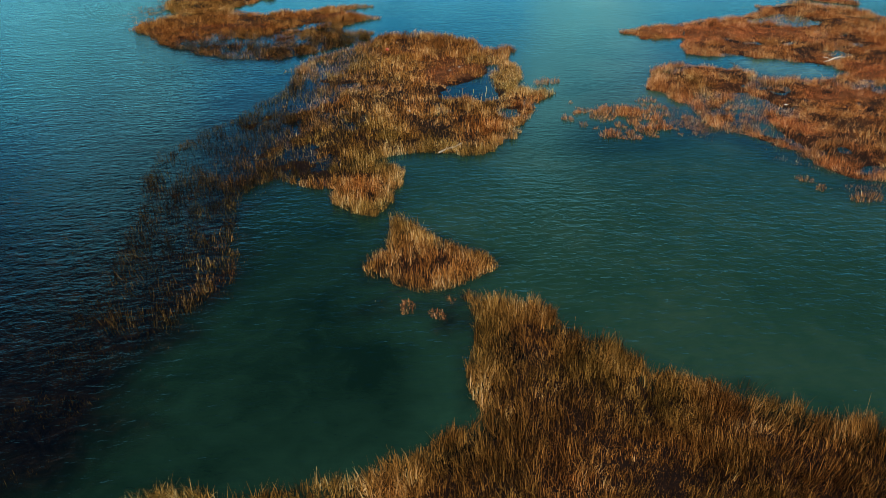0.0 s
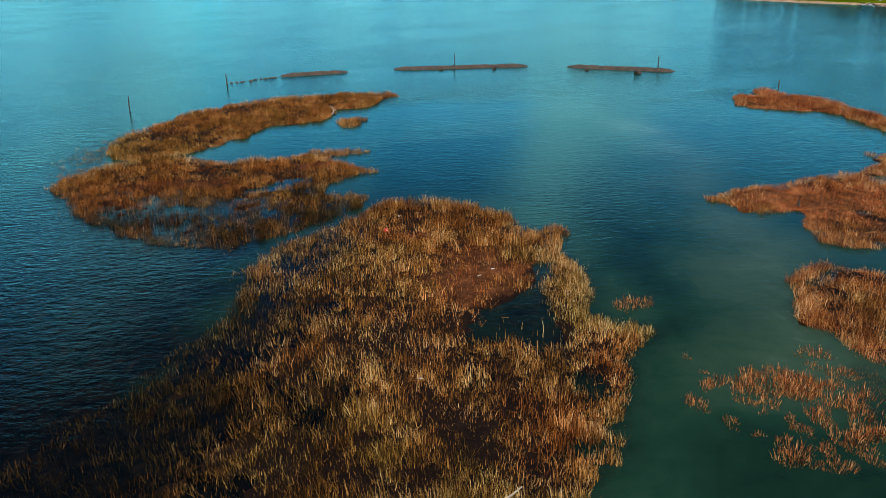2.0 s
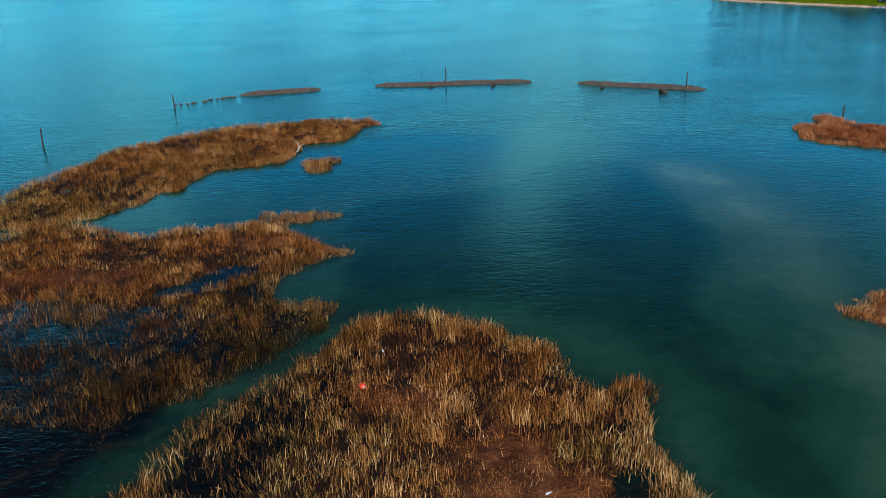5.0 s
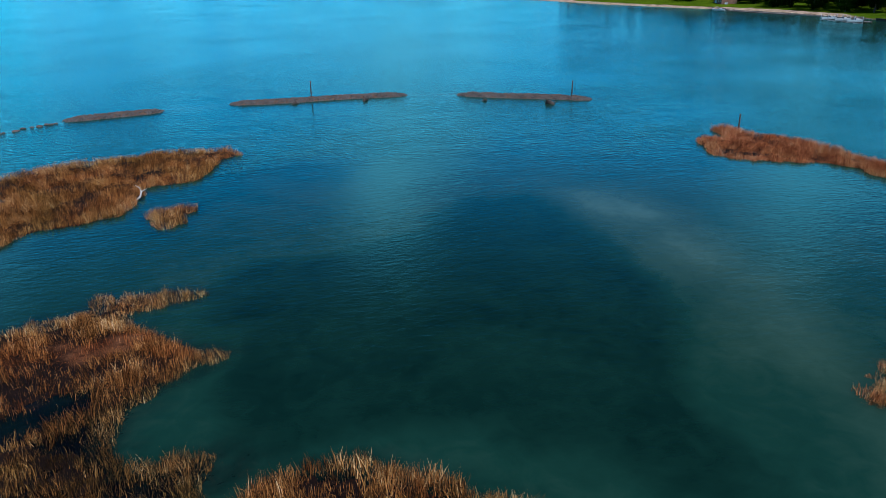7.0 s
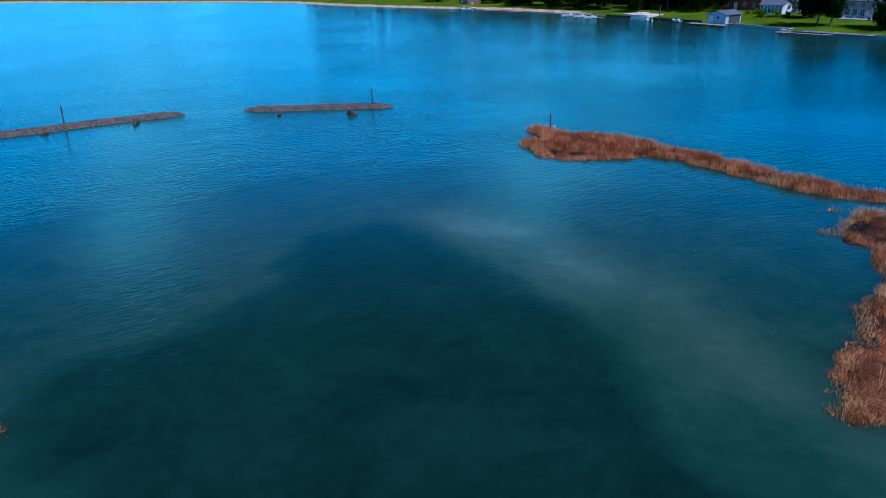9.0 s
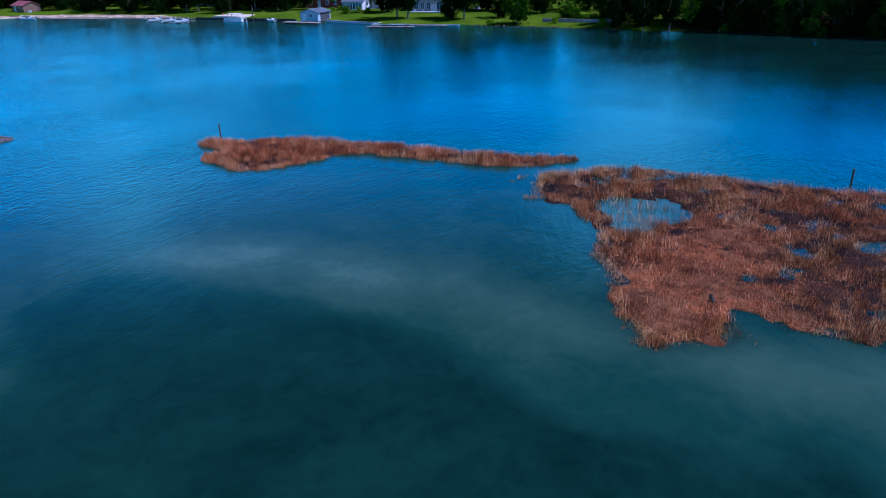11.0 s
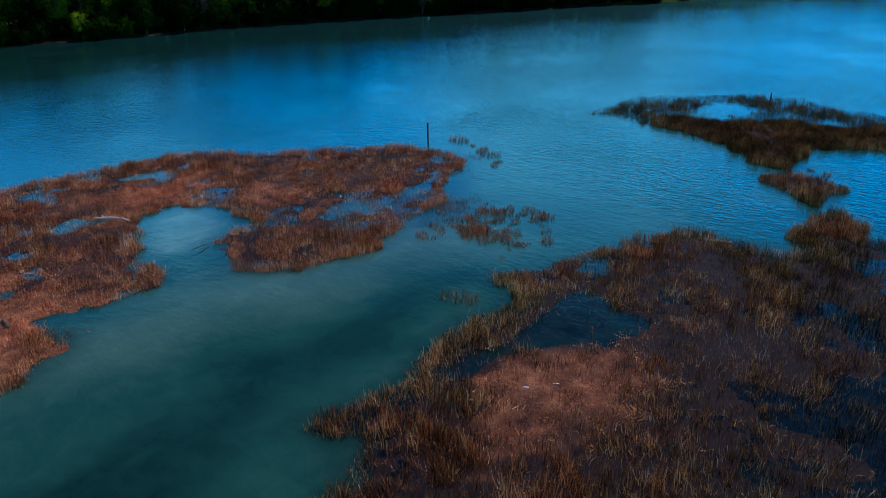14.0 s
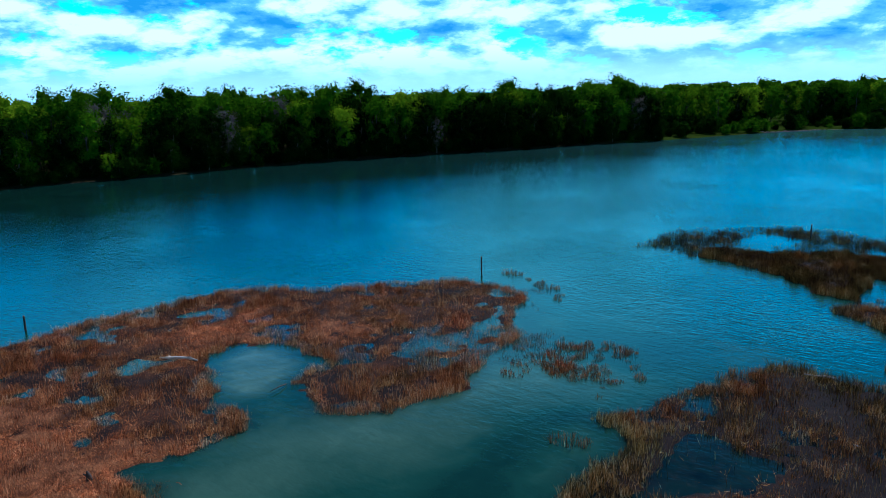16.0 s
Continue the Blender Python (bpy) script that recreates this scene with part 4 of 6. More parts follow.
def build_beds():
    for bed in BEDS.values():
        b4 = span(bed)
        stands = sow(bed, b4, bed["rho"])
        for (v, c, l, rust, tone), stalk, label in zip(stands, (bed["reed"], REED_SHADED), (bed["label"], bed.get("dark_label", ""))):
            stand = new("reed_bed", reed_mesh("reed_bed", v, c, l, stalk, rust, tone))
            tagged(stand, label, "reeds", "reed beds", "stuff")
            ob = stand if stalk is not REED_SHADED else ob
        v, c, l, dry = thatch(bed, b4)
        base = new("thatch_mat", quick_mesh("thatch_mat", v, c, l, THATCH))
        base.data.attributes.new("thatch", "FLOAT", "POINT").data.foreach_set("value", dry.astype(np.float32))
        base.parent = ob
        base["label"] = "matted brown dead reeds and mud"


# ---- water ----
DEEP = [rounded(q) for q in (
    [(-9, 22), (-2, 21), (-0.5, 25), (-4, 28), (-8, 27)],
    [(8, 49.5), (9, 46), (14, 44.5), (19, 46), (18.5, 49.5), (13, 51)])]
MURKY = [rounded(q) for q in ([(-22, 14), (-2, 16), (2, 24), (-1, 29), (-3, 36), (-6, 42), (-14, 44), (-24, 40)],
    [(11, 116), (18.4, 112.4), (18.0, 105), (18.0, 100), (18.5, 95), (18.2, 91.5), (15.8, 88.5), (14.5, 85.5), (14.4, 81), (13.6, 77.4), (15, 75.5), (16.8, 73.6), (15.0, 72.0), (13.8, 70), (13.9, 66), (13.2, 61.6),
     (10.4, 58.6), (9.4, 63), (8.6, 70), (8.6, 77), (3, 83), (-6, 84), (-8, 90), (-9, 98), (-8, 104), (0, 106), (8, 112)])]
BLACK = [rounded([(-10.5, 30), (-12, 40), (-10, 50), (-11, 60), (-12, 72), (-8, 77), (-5.5, 83), (-9, 86), (-14, 90), (-24, 92), (-36, 96), (-44, 96), (-40, 84), (-37, 74), (-36, 62), (-35, 54), (-34, 46),
                  (-31, 38), (-29, 30), (-23, 18), (-13, 16), (-11, 22)])]
SILTY = [rounded(q) for q in (
    [(19, 112), (20.5, 104), (19, 98), (22, 94), (19.5, 88), (18, 80), (18, 72), (15, 66), (14, 60), (12, 56), (15, 53), (19, 55), (22, 60), (23, 72), (23, 84), (25, 92), (25, 110)],)]


def build_water():
    def lines(lo, hi, outer):
        inner = np.arange(lo, hi + 0.1, 1.0)
        far = np.array(outer, float)
        return np.concatenate([lo - far[::-1], inner, hi + far])
    xs = lines(-60, 60, (5, 20, 60, 150, 400, 1200, 4200))
    ys = lines(0, 170, (5, 20, 60, 150, 400, 1200, 4200))
    gx, gy = np.meshgrid(xs, ys)
    p = np.stack([gx.ravel(), gy.ravel()], 1)
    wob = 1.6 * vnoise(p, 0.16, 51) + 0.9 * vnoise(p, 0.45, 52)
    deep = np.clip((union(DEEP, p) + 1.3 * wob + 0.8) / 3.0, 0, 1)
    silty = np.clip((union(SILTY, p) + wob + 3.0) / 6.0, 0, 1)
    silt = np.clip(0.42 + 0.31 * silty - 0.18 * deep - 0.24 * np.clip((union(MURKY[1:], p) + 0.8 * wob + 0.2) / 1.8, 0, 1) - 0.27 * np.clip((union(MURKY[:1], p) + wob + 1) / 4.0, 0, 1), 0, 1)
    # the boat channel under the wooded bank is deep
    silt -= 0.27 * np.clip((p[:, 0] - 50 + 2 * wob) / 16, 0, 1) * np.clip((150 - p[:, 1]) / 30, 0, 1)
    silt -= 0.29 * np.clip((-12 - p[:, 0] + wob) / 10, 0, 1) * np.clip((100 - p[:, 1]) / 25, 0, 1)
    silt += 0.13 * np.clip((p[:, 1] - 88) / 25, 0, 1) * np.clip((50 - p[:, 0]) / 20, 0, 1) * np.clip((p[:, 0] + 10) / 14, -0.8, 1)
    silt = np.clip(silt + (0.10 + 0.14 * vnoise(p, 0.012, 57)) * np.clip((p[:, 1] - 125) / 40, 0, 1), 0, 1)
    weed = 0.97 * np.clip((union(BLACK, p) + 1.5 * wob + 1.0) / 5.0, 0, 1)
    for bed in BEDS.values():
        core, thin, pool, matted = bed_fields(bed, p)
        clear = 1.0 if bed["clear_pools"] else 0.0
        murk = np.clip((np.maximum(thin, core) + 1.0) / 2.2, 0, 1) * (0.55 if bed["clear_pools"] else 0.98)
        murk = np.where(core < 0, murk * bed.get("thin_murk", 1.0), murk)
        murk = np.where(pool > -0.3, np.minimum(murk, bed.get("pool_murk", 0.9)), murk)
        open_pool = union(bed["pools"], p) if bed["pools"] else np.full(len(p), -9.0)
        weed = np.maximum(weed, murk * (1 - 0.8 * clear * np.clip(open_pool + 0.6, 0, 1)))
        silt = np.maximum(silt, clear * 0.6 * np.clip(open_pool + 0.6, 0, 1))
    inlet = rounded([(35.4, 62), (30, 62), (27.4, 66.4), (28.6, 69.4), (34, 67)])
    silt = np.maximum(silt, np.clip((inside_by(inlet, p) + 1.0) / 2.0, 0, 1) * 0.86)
    # stony sill between the breakwaters
    sill = np.full(len(p), 1e9)
    bar = np.array([(-38, 153), (-31, 160.5), (-18, 164.8), (-10, 166.2), (16, 166), (23, 163.6), (40, 153)], float)
    for a, b in zip(bar[:-1], bar[1:]):
        f = np.clip(((p - a) @ (b - a)) / ((b - a) @ (b - a)), 0, 1)
        sill = np.minimum(sill, np.linalg.norm(p - a - f[:, None] * (b - a), axis=1))
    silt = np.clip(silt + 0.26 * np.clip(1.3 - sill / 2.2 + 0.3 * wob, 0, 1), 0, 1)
    w, h = len(xs), len(ys)
    j, i = np.meshgrid(np.arange(h - 1), np.arange(w - 1), indexing="ij")
    j, i = j.ravel(), i.ravel()
    quads = np.stack([j * w + i, j * w + i + 1, (j + 1) * w + i + 1, (j + 1) * w + i], 1)
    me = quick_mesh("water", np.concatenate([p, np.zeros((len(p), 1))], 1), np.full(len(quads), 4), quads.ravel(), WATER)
    lee = rounded([(-15, 42), (-4, 41), (10, 41), (28, 42), (44, 56), (50, 90), (44, 122), (10, 132), (-10, 128), (-34, 110), (-30, 88), (-18, 72), (-19, 56)])
    calm = np.clip((inside_by(lee, p) + 1.2 * wob + 4) / 9.0, 0, 1)
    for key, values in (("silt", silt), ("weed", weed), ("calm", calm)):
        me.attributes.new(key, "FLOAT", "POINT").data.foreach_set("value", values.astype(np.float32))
    tagged(new("water", me), "teal lake water, rippled, with dark deeps and pale silt", "water", kind="structure")


build_water()

# ---- shore: one sheet of land round the lake ----
SHORE = rounded([(-100, 620), (20, 550), (58, 505), (122, 433), (141, 368), (157, 327), (168, 303), (173.5, 280), (175, 250), (175, 227), (176.5, 208), (175, 190), (173, 178), (176, 158), (176, 140),
                 (173, 120), (172, 100), (168, 80), (160, 45), (155, 20), (148, 0), (141, -28), (127, -60), (109, -90), (89, -127), (76, -150), (65, -175), (50, -204), (37, -213), (20, -224),
                 (-40, -270), (-200, -340), (-500, -450), (-900, -300), (-1000, 200), (-800, 600), (-400, 700)], 6)


def shore_normals():
    d = np.roll(SHORE, -1, 0) - np.roll(SHORE, 1, 0)
    n = np.stack([-d[:, 1], d[:, 0]], 1)
    n /= np.linalg.norm(n, axis=1)[:, None]
    for _ in range(6):
        n = (np.roll(n, 1, 0) + n + np.roll(n, -1, 0))
        n /= np.linalg.norm(n, axis=1)[:, None]
    return n


NORMALS = shore_normals()


def build_ground():
    steps = [(-60, -3.0), (-6, -0.8), (0, -0.05), (1.2, 0.28), (3, 0.45), (7, 0.75), (14, 1.05), (28, 1.6), (50, 2.2), (90, 2.8), (200, 3.2), (600, 3.4), (1500, 3.6), (3300, 3.6)]
    rows = []
    for d, z in steps:
        q = SHORE + NORMALS * d
        dz = 0.06 * vnoise(q, 0.4, 61) * min(1, abs(d)) + (0.3 * vnoise(q, 0.004, 62) if d > 100 else 0)
        rows.append(np.concatenate([q, (z + dz)[:, None]], 1))
    v = np.concatenate(rows)
    n = len(SHORE)
    quads = []
    for r in range(len(steps) - 1):
        for k in range(n):
            quads.append((r * n + k, r * n + (k + 1) % n, (r + 1) * n + (k + 1) % n, (r + 1) * n + k))
    me = quick_mesh("ground", v, np.full(len(quads), 4), np.array(quads)[:, ::-1].ravel(), GROUND)
    tagged(new("ground", me), "grassy lake shore with a sandy edge and lawns", "ground", kind="structure")


def build_ground_height(d):
    return float(np.interp(d, [-6, 0, 1.2, 3, 7, 14, 28, 50, 90, 200, 600], [-0.8, -0.05, 0.28, 0.45, 0.75, 1.05, 1.6, 2.2, 2.8, 3.2, 3.4]))


build_ground()


def land_z(x, y):
    p = np.array([[x, y]], float)
    return build_ground_height(float(-inside_by(SHORE, p)[0]))


build_beds()

# ---- trees ----


def tree_meshes(seed, height, spread, low, cards, size, leaf, droop=0.0):
    """Trunk with limbs, and a crown of many small leaf clumps round the limbs' ends."""
    cards, size = int(cards * 1.62), size * 0.80
    r = random.Random(seed)
    bm = bmesh.new()
    pts = [(0, 0, -0.3)]
    x = y = 0.0
    for k in range(1, 6):
        x, y = x + r.uniform(-0.25, 0.25), y + r.uniform(-0.25, 0.25)
        pts.append((x, y, height * 0.82 * k / 5))
    base = 0.017 * height
    tube(bm, pts, [base * 1.25, base, base * 0.8, base * 0.6, base * 0.4, base * 0.15], 7, 0.1, r)
    blobs = []
    count = 20
    for k in range(count):
        f = low + (0.97 - low) * (k + 0.5) / count
        a = k * 2.4 + r.uniform(-0.5, 0.5)
        swell = (f - (low + 1) / 2 - 0.04) / ((1.04 - low) / 2)
        reach = spread * max(0.2, math.sqrt(max(0.0, 1 - swell * swell))) * r.uniform(0.45, 0.95)
        z0 = height * f * 0.84
        e = Vector((math.cos(a) * reach, math.sin(a) * reach, height * f - droop * reach * 0.4))
        if k % 2 == 0:
            s = Vector((0, 0, max(0.5, z0 - reach * 0.5)))
            tube(bm, [s, s.lerp(e, 0.5) + Vector((0, 0, -0.1 * reach)), e], [base * 0.35, base * 0.22, base * 0.05], 5, 0.1, r)
        blobs.append((e, spread * r.uniform(0.32, 0.52)))
    blobs.append((Vector((x, y, height * 0.93)), spread * 0.36))
    g = np.random.default_rng(seed)
    centres = np.array([b[0][:] for b in blobs])
    radii = np.array([b[1] for b in blobs])
    pick = g.choice(len(blobs), cards, p=radii ** 2 / (radii ** 2).sum())
    d = g.normal(size=(cards, 3))
    d /= np.linalg.norm(d, axis=1)[:, None]
    rad = radii[pick] * g.uniform(0.55, 1.08, cards)
    c = centres[pick] + d * rad[:, None] * np.array([1, 1, 0.85 + 0.5 * droop])
    c[:, 2] = np.maximum(c[:, 2], 0.25)
    # a quarter of the clumps fill the inside, larger, so that the crown closes
    inner = np.arange(cards) < cards // 5
    c[inner] = (centres[pick] * np.array([0.75, 0.75, 0.97]) + d * (rad * 0.45)[:, None])[inner]
    c[:, 2] = np.maximum(c[:, 2], 0.25)
    n = d + g.normal(size=(cards, 3)) * 0.7
    n /= np.linalg.norm(n, axis=1)[:, None]
    u = np.cross(n, g.normal(size=(cards, 3)))
    u /= np.linalg.norm(u, axis=1)[:, None]
    w = np.cross(n, u)
    s = size * (g.uniform(0.5, 1.3, cards) * np.where(inner, 2.3, 0.72))[:, None]
    v = np.stack([c - u * s, c + w * s * 0.95 - n * s * 0.2, c + u * s * 1.05 - w * s * 0.35], 1).reshape(-1, 3)
    crown = quick_mesh("crown", v, np.full(cards, 3), np.arange(cards * 3), leaf)
    trunk = bpy.data.meshes.new("trunk")
    bm.to_mesh(trunk)
    bm.free()
    trunk.materials.append(BARK)
    return trunk, crown


def tree(meshes, label, at, turn, scale, group=""):
    t = tagged(new("tree"), label, "tree", group)
    t.matrix_world = pose(*at, 0, 0, turn) @ Matrix.Diagonal((scale, scale, scale, 1))
    for name, me in zip(("trunk", "crown"), meshes):
        o = new(name, me)
        o.parent = t
    return t


KINDS = [
    ("broad leafy green tree in the dense lakeside wood", tree_meshes(1, 16.0, 5.6, 0.20, 1450, 0.49, LEAF)),
    ("tall leafy green tree in the dense lakeside wood", tree_meshes(2, 17.5, 5.0, 0.22, 1450, 0.49, LEAF)),
    ("rounded green tree in the dense lakeside wood, leaves darkened for shade", tree_meshes(3, 14.5, 5.8, 0.12, 1450, 0.49, LEAF_SHADED)),
    ("fresh yellow-green young-leaved tree in the lakeside wood", tree_meshes(4, 15.8, 5.2, 0.22, 1450, 0.49, LEAF_PALE)),
    ("slender yellow-green tree at the wood's edge", tree_meshes(5, 10.5, 3.6, 0.10, 1300, 0.30, LEAF_PALE)),
    ("grey half-bare tree in the lakeside wood", tree_meshes(6, 16.0, 4.2, 0.2, 1100, 0.26, TWIG)),
]
# the first shrub has the leaf colour darkened for shade
SHRUBS = [tree_meshes(11, 4.2, 2.6, 0.02, 380, 0.48, LEAF_SHADED), tree_meshes(12, 3.2, 2.3, 0.02, 380, 0.36, LEAF)]


def along(s0, s1, step):
    """Places along the shore, south-east bank first, by distance walked from the first residential lawn's end."""
    seg = np.linalg.norm(np.roll(SHORE, -1, 0) - SHORE, axis=1)
    dist = np.concatenate([[0], np.cumsum(seg)[:-1]])
    for s in np.arange(s0, s1, step):
        k = int(np.searchsorted(dist, s)) % len(SHORE)
        yield s, SHORE[k - 1] + (SHORE[k] - SHORE[k - 1]) * ((s - dist[k - 1]) / max(seg[k - 1], 1e-6)), NORMALS[k]


def shore_s(x, y):
    seg = np.linalg.norm(np.roll(SHORE, -1, 0) - SHORE, axis=1)
    dist = np.concatenate([[0], np.cumsum(seg)[:-1]])
    return dist[int(np.argmin(np.hypot(SHORE[:, 0] - x, SHORE[:, 1] - y)))]


def plant_wood():
    r = random.Random(5)
    start, meadow, end = shore_s(171, 96), shore_s(80, -143), shore_s(-60, -280)
    # the wood comes down to the water, then draws back behind a meadow
    for row, (off, step) in enumerate(((3.0, 8.0), (6.5, 5.0), (12, 5.0), (19, 5.5))):
        for s, q, n in along(start, meadow, step):
            d = off + r.uniform(-1.6, 1.6)
            p = q + n * d + np.array([r.uniform(-1.2, 1.2), r.uniform(-1.2, 1.2)])
            # front rows favour the near-black leaves, which paint the wood's shaded foot
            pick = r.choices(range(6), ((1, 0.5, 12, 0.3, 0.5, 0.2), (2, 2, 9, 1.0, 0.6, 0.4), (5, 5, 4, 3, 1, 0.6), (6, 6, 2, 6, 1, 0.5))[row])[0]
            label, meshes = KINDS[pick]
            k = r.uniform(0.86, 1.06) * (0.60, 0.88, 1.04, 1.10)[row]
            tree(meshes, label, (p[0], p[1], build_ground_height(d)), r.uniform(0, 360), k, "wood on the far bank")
    for row, (off, step) in enumerate(((20, 4.6), (28, 5.0), (38, 6.5))):
        for s, q, n in along(meadow, end, step):
            d = off + r.uniform(-5, 5) - max(0, min(18, (s - meadow - 110) * 0.3))
            p = q + n * d
            label, meshes = KINDS[r.choices(range(6), (5, 4, 5, 4, 2, 1))[0]]
            tree(meshes, label, (p[0], p[1], build_ground_height(d)), r.uniform(0, 360), r.uniform(0.82, 1.02), "wood on the far bank")
    for s, q, n in along(meadow - 12, end, 1.7):
        d = 2.5 + r.uniform(0, 17)
        p = q + n * d
        o = tree(SHRUBS[r.random() < 0.45], "tall leafy brush on the bank below the wood", (p[0], p[1], build_ground_height(d) - 0.2), r.uniform(0, 360), r.uniform(0.7, 1.5), "shrubs along the bank")
        o.name, o["category"] = "shrub", "shrub"
    # mostly near-black shrubs, continuing the painted shade down to the water
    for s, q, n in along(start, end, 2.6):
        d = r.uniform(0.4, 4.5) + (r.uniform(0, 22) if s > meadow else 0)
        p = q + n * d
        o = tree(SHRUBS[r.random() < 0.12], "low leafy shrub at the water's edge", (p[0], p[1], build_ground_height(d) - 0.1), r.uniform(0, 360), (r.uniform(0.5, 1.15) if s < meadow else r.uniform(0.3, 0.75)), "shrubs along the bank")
        o.name, o["category"] = "shrub", "shrub"


plant_wood()


def far_woods(seed, s0, s1, rows, leaf, label):
    """A tree line of the farther land, in one mesh of clumps."""
    g = np.random.default_rng(seed)
    c = []
    for off, step, tall, width in rows:
        for s, q, n in along(s0, s1, step):
            p = q + n * (off + g.uniform(-0.5, 0.5) * width)
            k = 110
            h = tall * g.uniform(0.75, 1.1)
            e = g.normal(size=(k, 3))
            e /= np.linalg.norm(e, axis=1)[:, None]
            z0 = build_ground_height(off)
            size = 0.35 + off / 700
            c.append(np.concatenate([np.array([p[0], p[1], z0 + h * 0.52]) + e * np.array([step * 0.9, step * 0.9, h * 0.5]) * g.uniform(0.7, 1.1, (k, 1)), np.full((k, 1), size), e], 1))
    c = np.concatenate(c)
    m = len(c)
    nrm = c[:, 4:] + g.normal(size=(m, 3)) * 0.5
    nrm /= np.linalg.norm(nrm, axis=1)[:, None]
    u = np.cross(nrm, g.normal(size=(m, 3)))
    u /= np.linalg.norm(u, axis=1)[:, None]
    w = np.cross(nrm, u)
    s = c[:, 3:4] * g.uniform(1.2, 2.2, (m, 1))
    p = c[:, :3]
    v = np.stack([p - u * s, p + w * s * 0.7 - nrm * s * 0.2, p + u * s, p - w * s * 0.7 - nrm * s * 0.2], 1).reshape(-1, 3)
    i = np.arange(m)[:, None] * 4
    me = quick_mesh("far_woods", v, np.full(m * 2, 3), (i + np.array([0, 1, 2, 0, 2, 3])).ravel(), leaf)
    tagged(new("far_woods", me), label, "woods", kind="stuff")


far_woods(3, shore_s(175, 250), shore_s(-500, -450), ((34, 4.6, 11, 10), (56, 6.0, 12, 16), (110, 8.0, 12, 24), (300, 9, 12, 50), (760, 12, 15, 90), (1300, 16, 17, 160)), LEAF, "green woods behind the lake shore")
far_woods(9, shore_s(171, 96), shore_s(80, -143), ((25, 3.2, 13.5, 5), (32, 3.6, 14, 6)), LEAF, "green crowns deeper in the wood on the bank")
# two near-black tree lines: the shade behind the lawns is in their leaf colour
far_woods(6, shore_s(141, 368), shore_s(175, 236), ((30, 2.6, 8, 5), (36, 2.8, 10, 5)), LEAF_SHADED, "trees and hedges behind the beach lawns, coloured near-black for shade")
far_woods(4, shore_s(122, 433), shore_s(176, 214), ((41, 2.6, 10, 4), (48, 3.0, 13, 6)), LEAF_SHADED, "trees behind the houses and lawns, coloured near-black for shade")

# ---- timber, stone and drift in the marsh ----


def piling(x, y, height, lean, label="weathered dark timber piling standing in the lake", depth=0.8, radius=0.085):
    t = thing("piling", label, "post", (x, y, 0), random.Random(int(x * 7 + y)).uniform(0, 360), "timber pilings in the water")
    r = random.Random(int(x * 3 + y * 5))
    dx, dy = math.sin(radians(lean)) * height, 0.0
    bm = tube(bmesh.new(), [(0, 0, -depth), (dx * 0.3, 0, height * 0.3), (dx * 0.7, 0, height * 0.7), (dx, 0, height - 0.04)], [radius * 1.1, radius, radius * 0.95, radius * 0.9], 9, 0.07, r)
    part("shaft", bm, PILING, t)
    bm = tube(bmesh.new(), [(dx, 0, height - 0.05), (dx, 0, height), (dx, 0, height + 0.03)], [radius * 0.93, radius * 0.88, radius * 0.4], 9, 0.05, r)
    part("worn_top", bm, BROWN, t, "split weathered end grain")
    return t


for x, y, height, lean in ((-37.4, 150.3, 2.1, -3), (-45.4, 128.4, 2.2, -5), (48.3, 131.4, 1.5, 1), (53.6, 70.4, 1.25, 1), (32.4, 36.8, 1.9, 0), (9.3, 2.7, 1.7, 0)):
    piling(x, y, height, lean)
for x, y in ((1.8, 166.8), (37.3, 154.3)):
    piling(x, y, 2.6, 1, "dark timber piling rising from the stone breakwater")


def lump(bm, c, r3, r, detail=1):
    """One irregular stone."""
    made = bmesh.ops.create_icosphere(bm, subdivisions=detail, radius=1.0)
    turn = Euler((r.uniform(0, 6), r.uniform(0, 6), r.uniform(0, 6))).to_matrix()
    for v in made["verts"]:
        q = turn @ (v.co * r.uniform(0.75, 1.15))
        v.co = Vector((q.x * r3[0], q.y * r3[1], q.z * r3[2])) + Vector(c)


def stones_mesh(spots, r):
    """Many stones in one mesh, each a jittered twelve-cornered lump."""
    bm = bmesh.new()
    bmesh.ops.create_icosphere(bm, subdivisions=1, radius=1.0)
    base = np.array([v.co[:] for v in bm.verts])
    faces = np.array([[v.index for v in f.verts] for f in bm.faces])
    bm.free()
    g = np.random.default_rng(r)
    vs, fs = [], []
    for k, (c, s) in enumerate(spots):
        q = base * g.uniform(0.7, 1.2, (len(base), 1)) * s * g.uniform(0.7, 1.3, 3)
        a = g.uniform(0, 6.28)
        rot = np.array([[math.cos(a), -math.sin(a), 0], [math.sin(a), math.cos(a), 0], [0, 0, 1]])
        vs.append(q @ rot.T + np.array(c))
        fs.append(faces + k * len(base))
    return np.concatenate(vs), np.full(len(spots) * len(faces), 3), np.concatenate(fs).ravel()


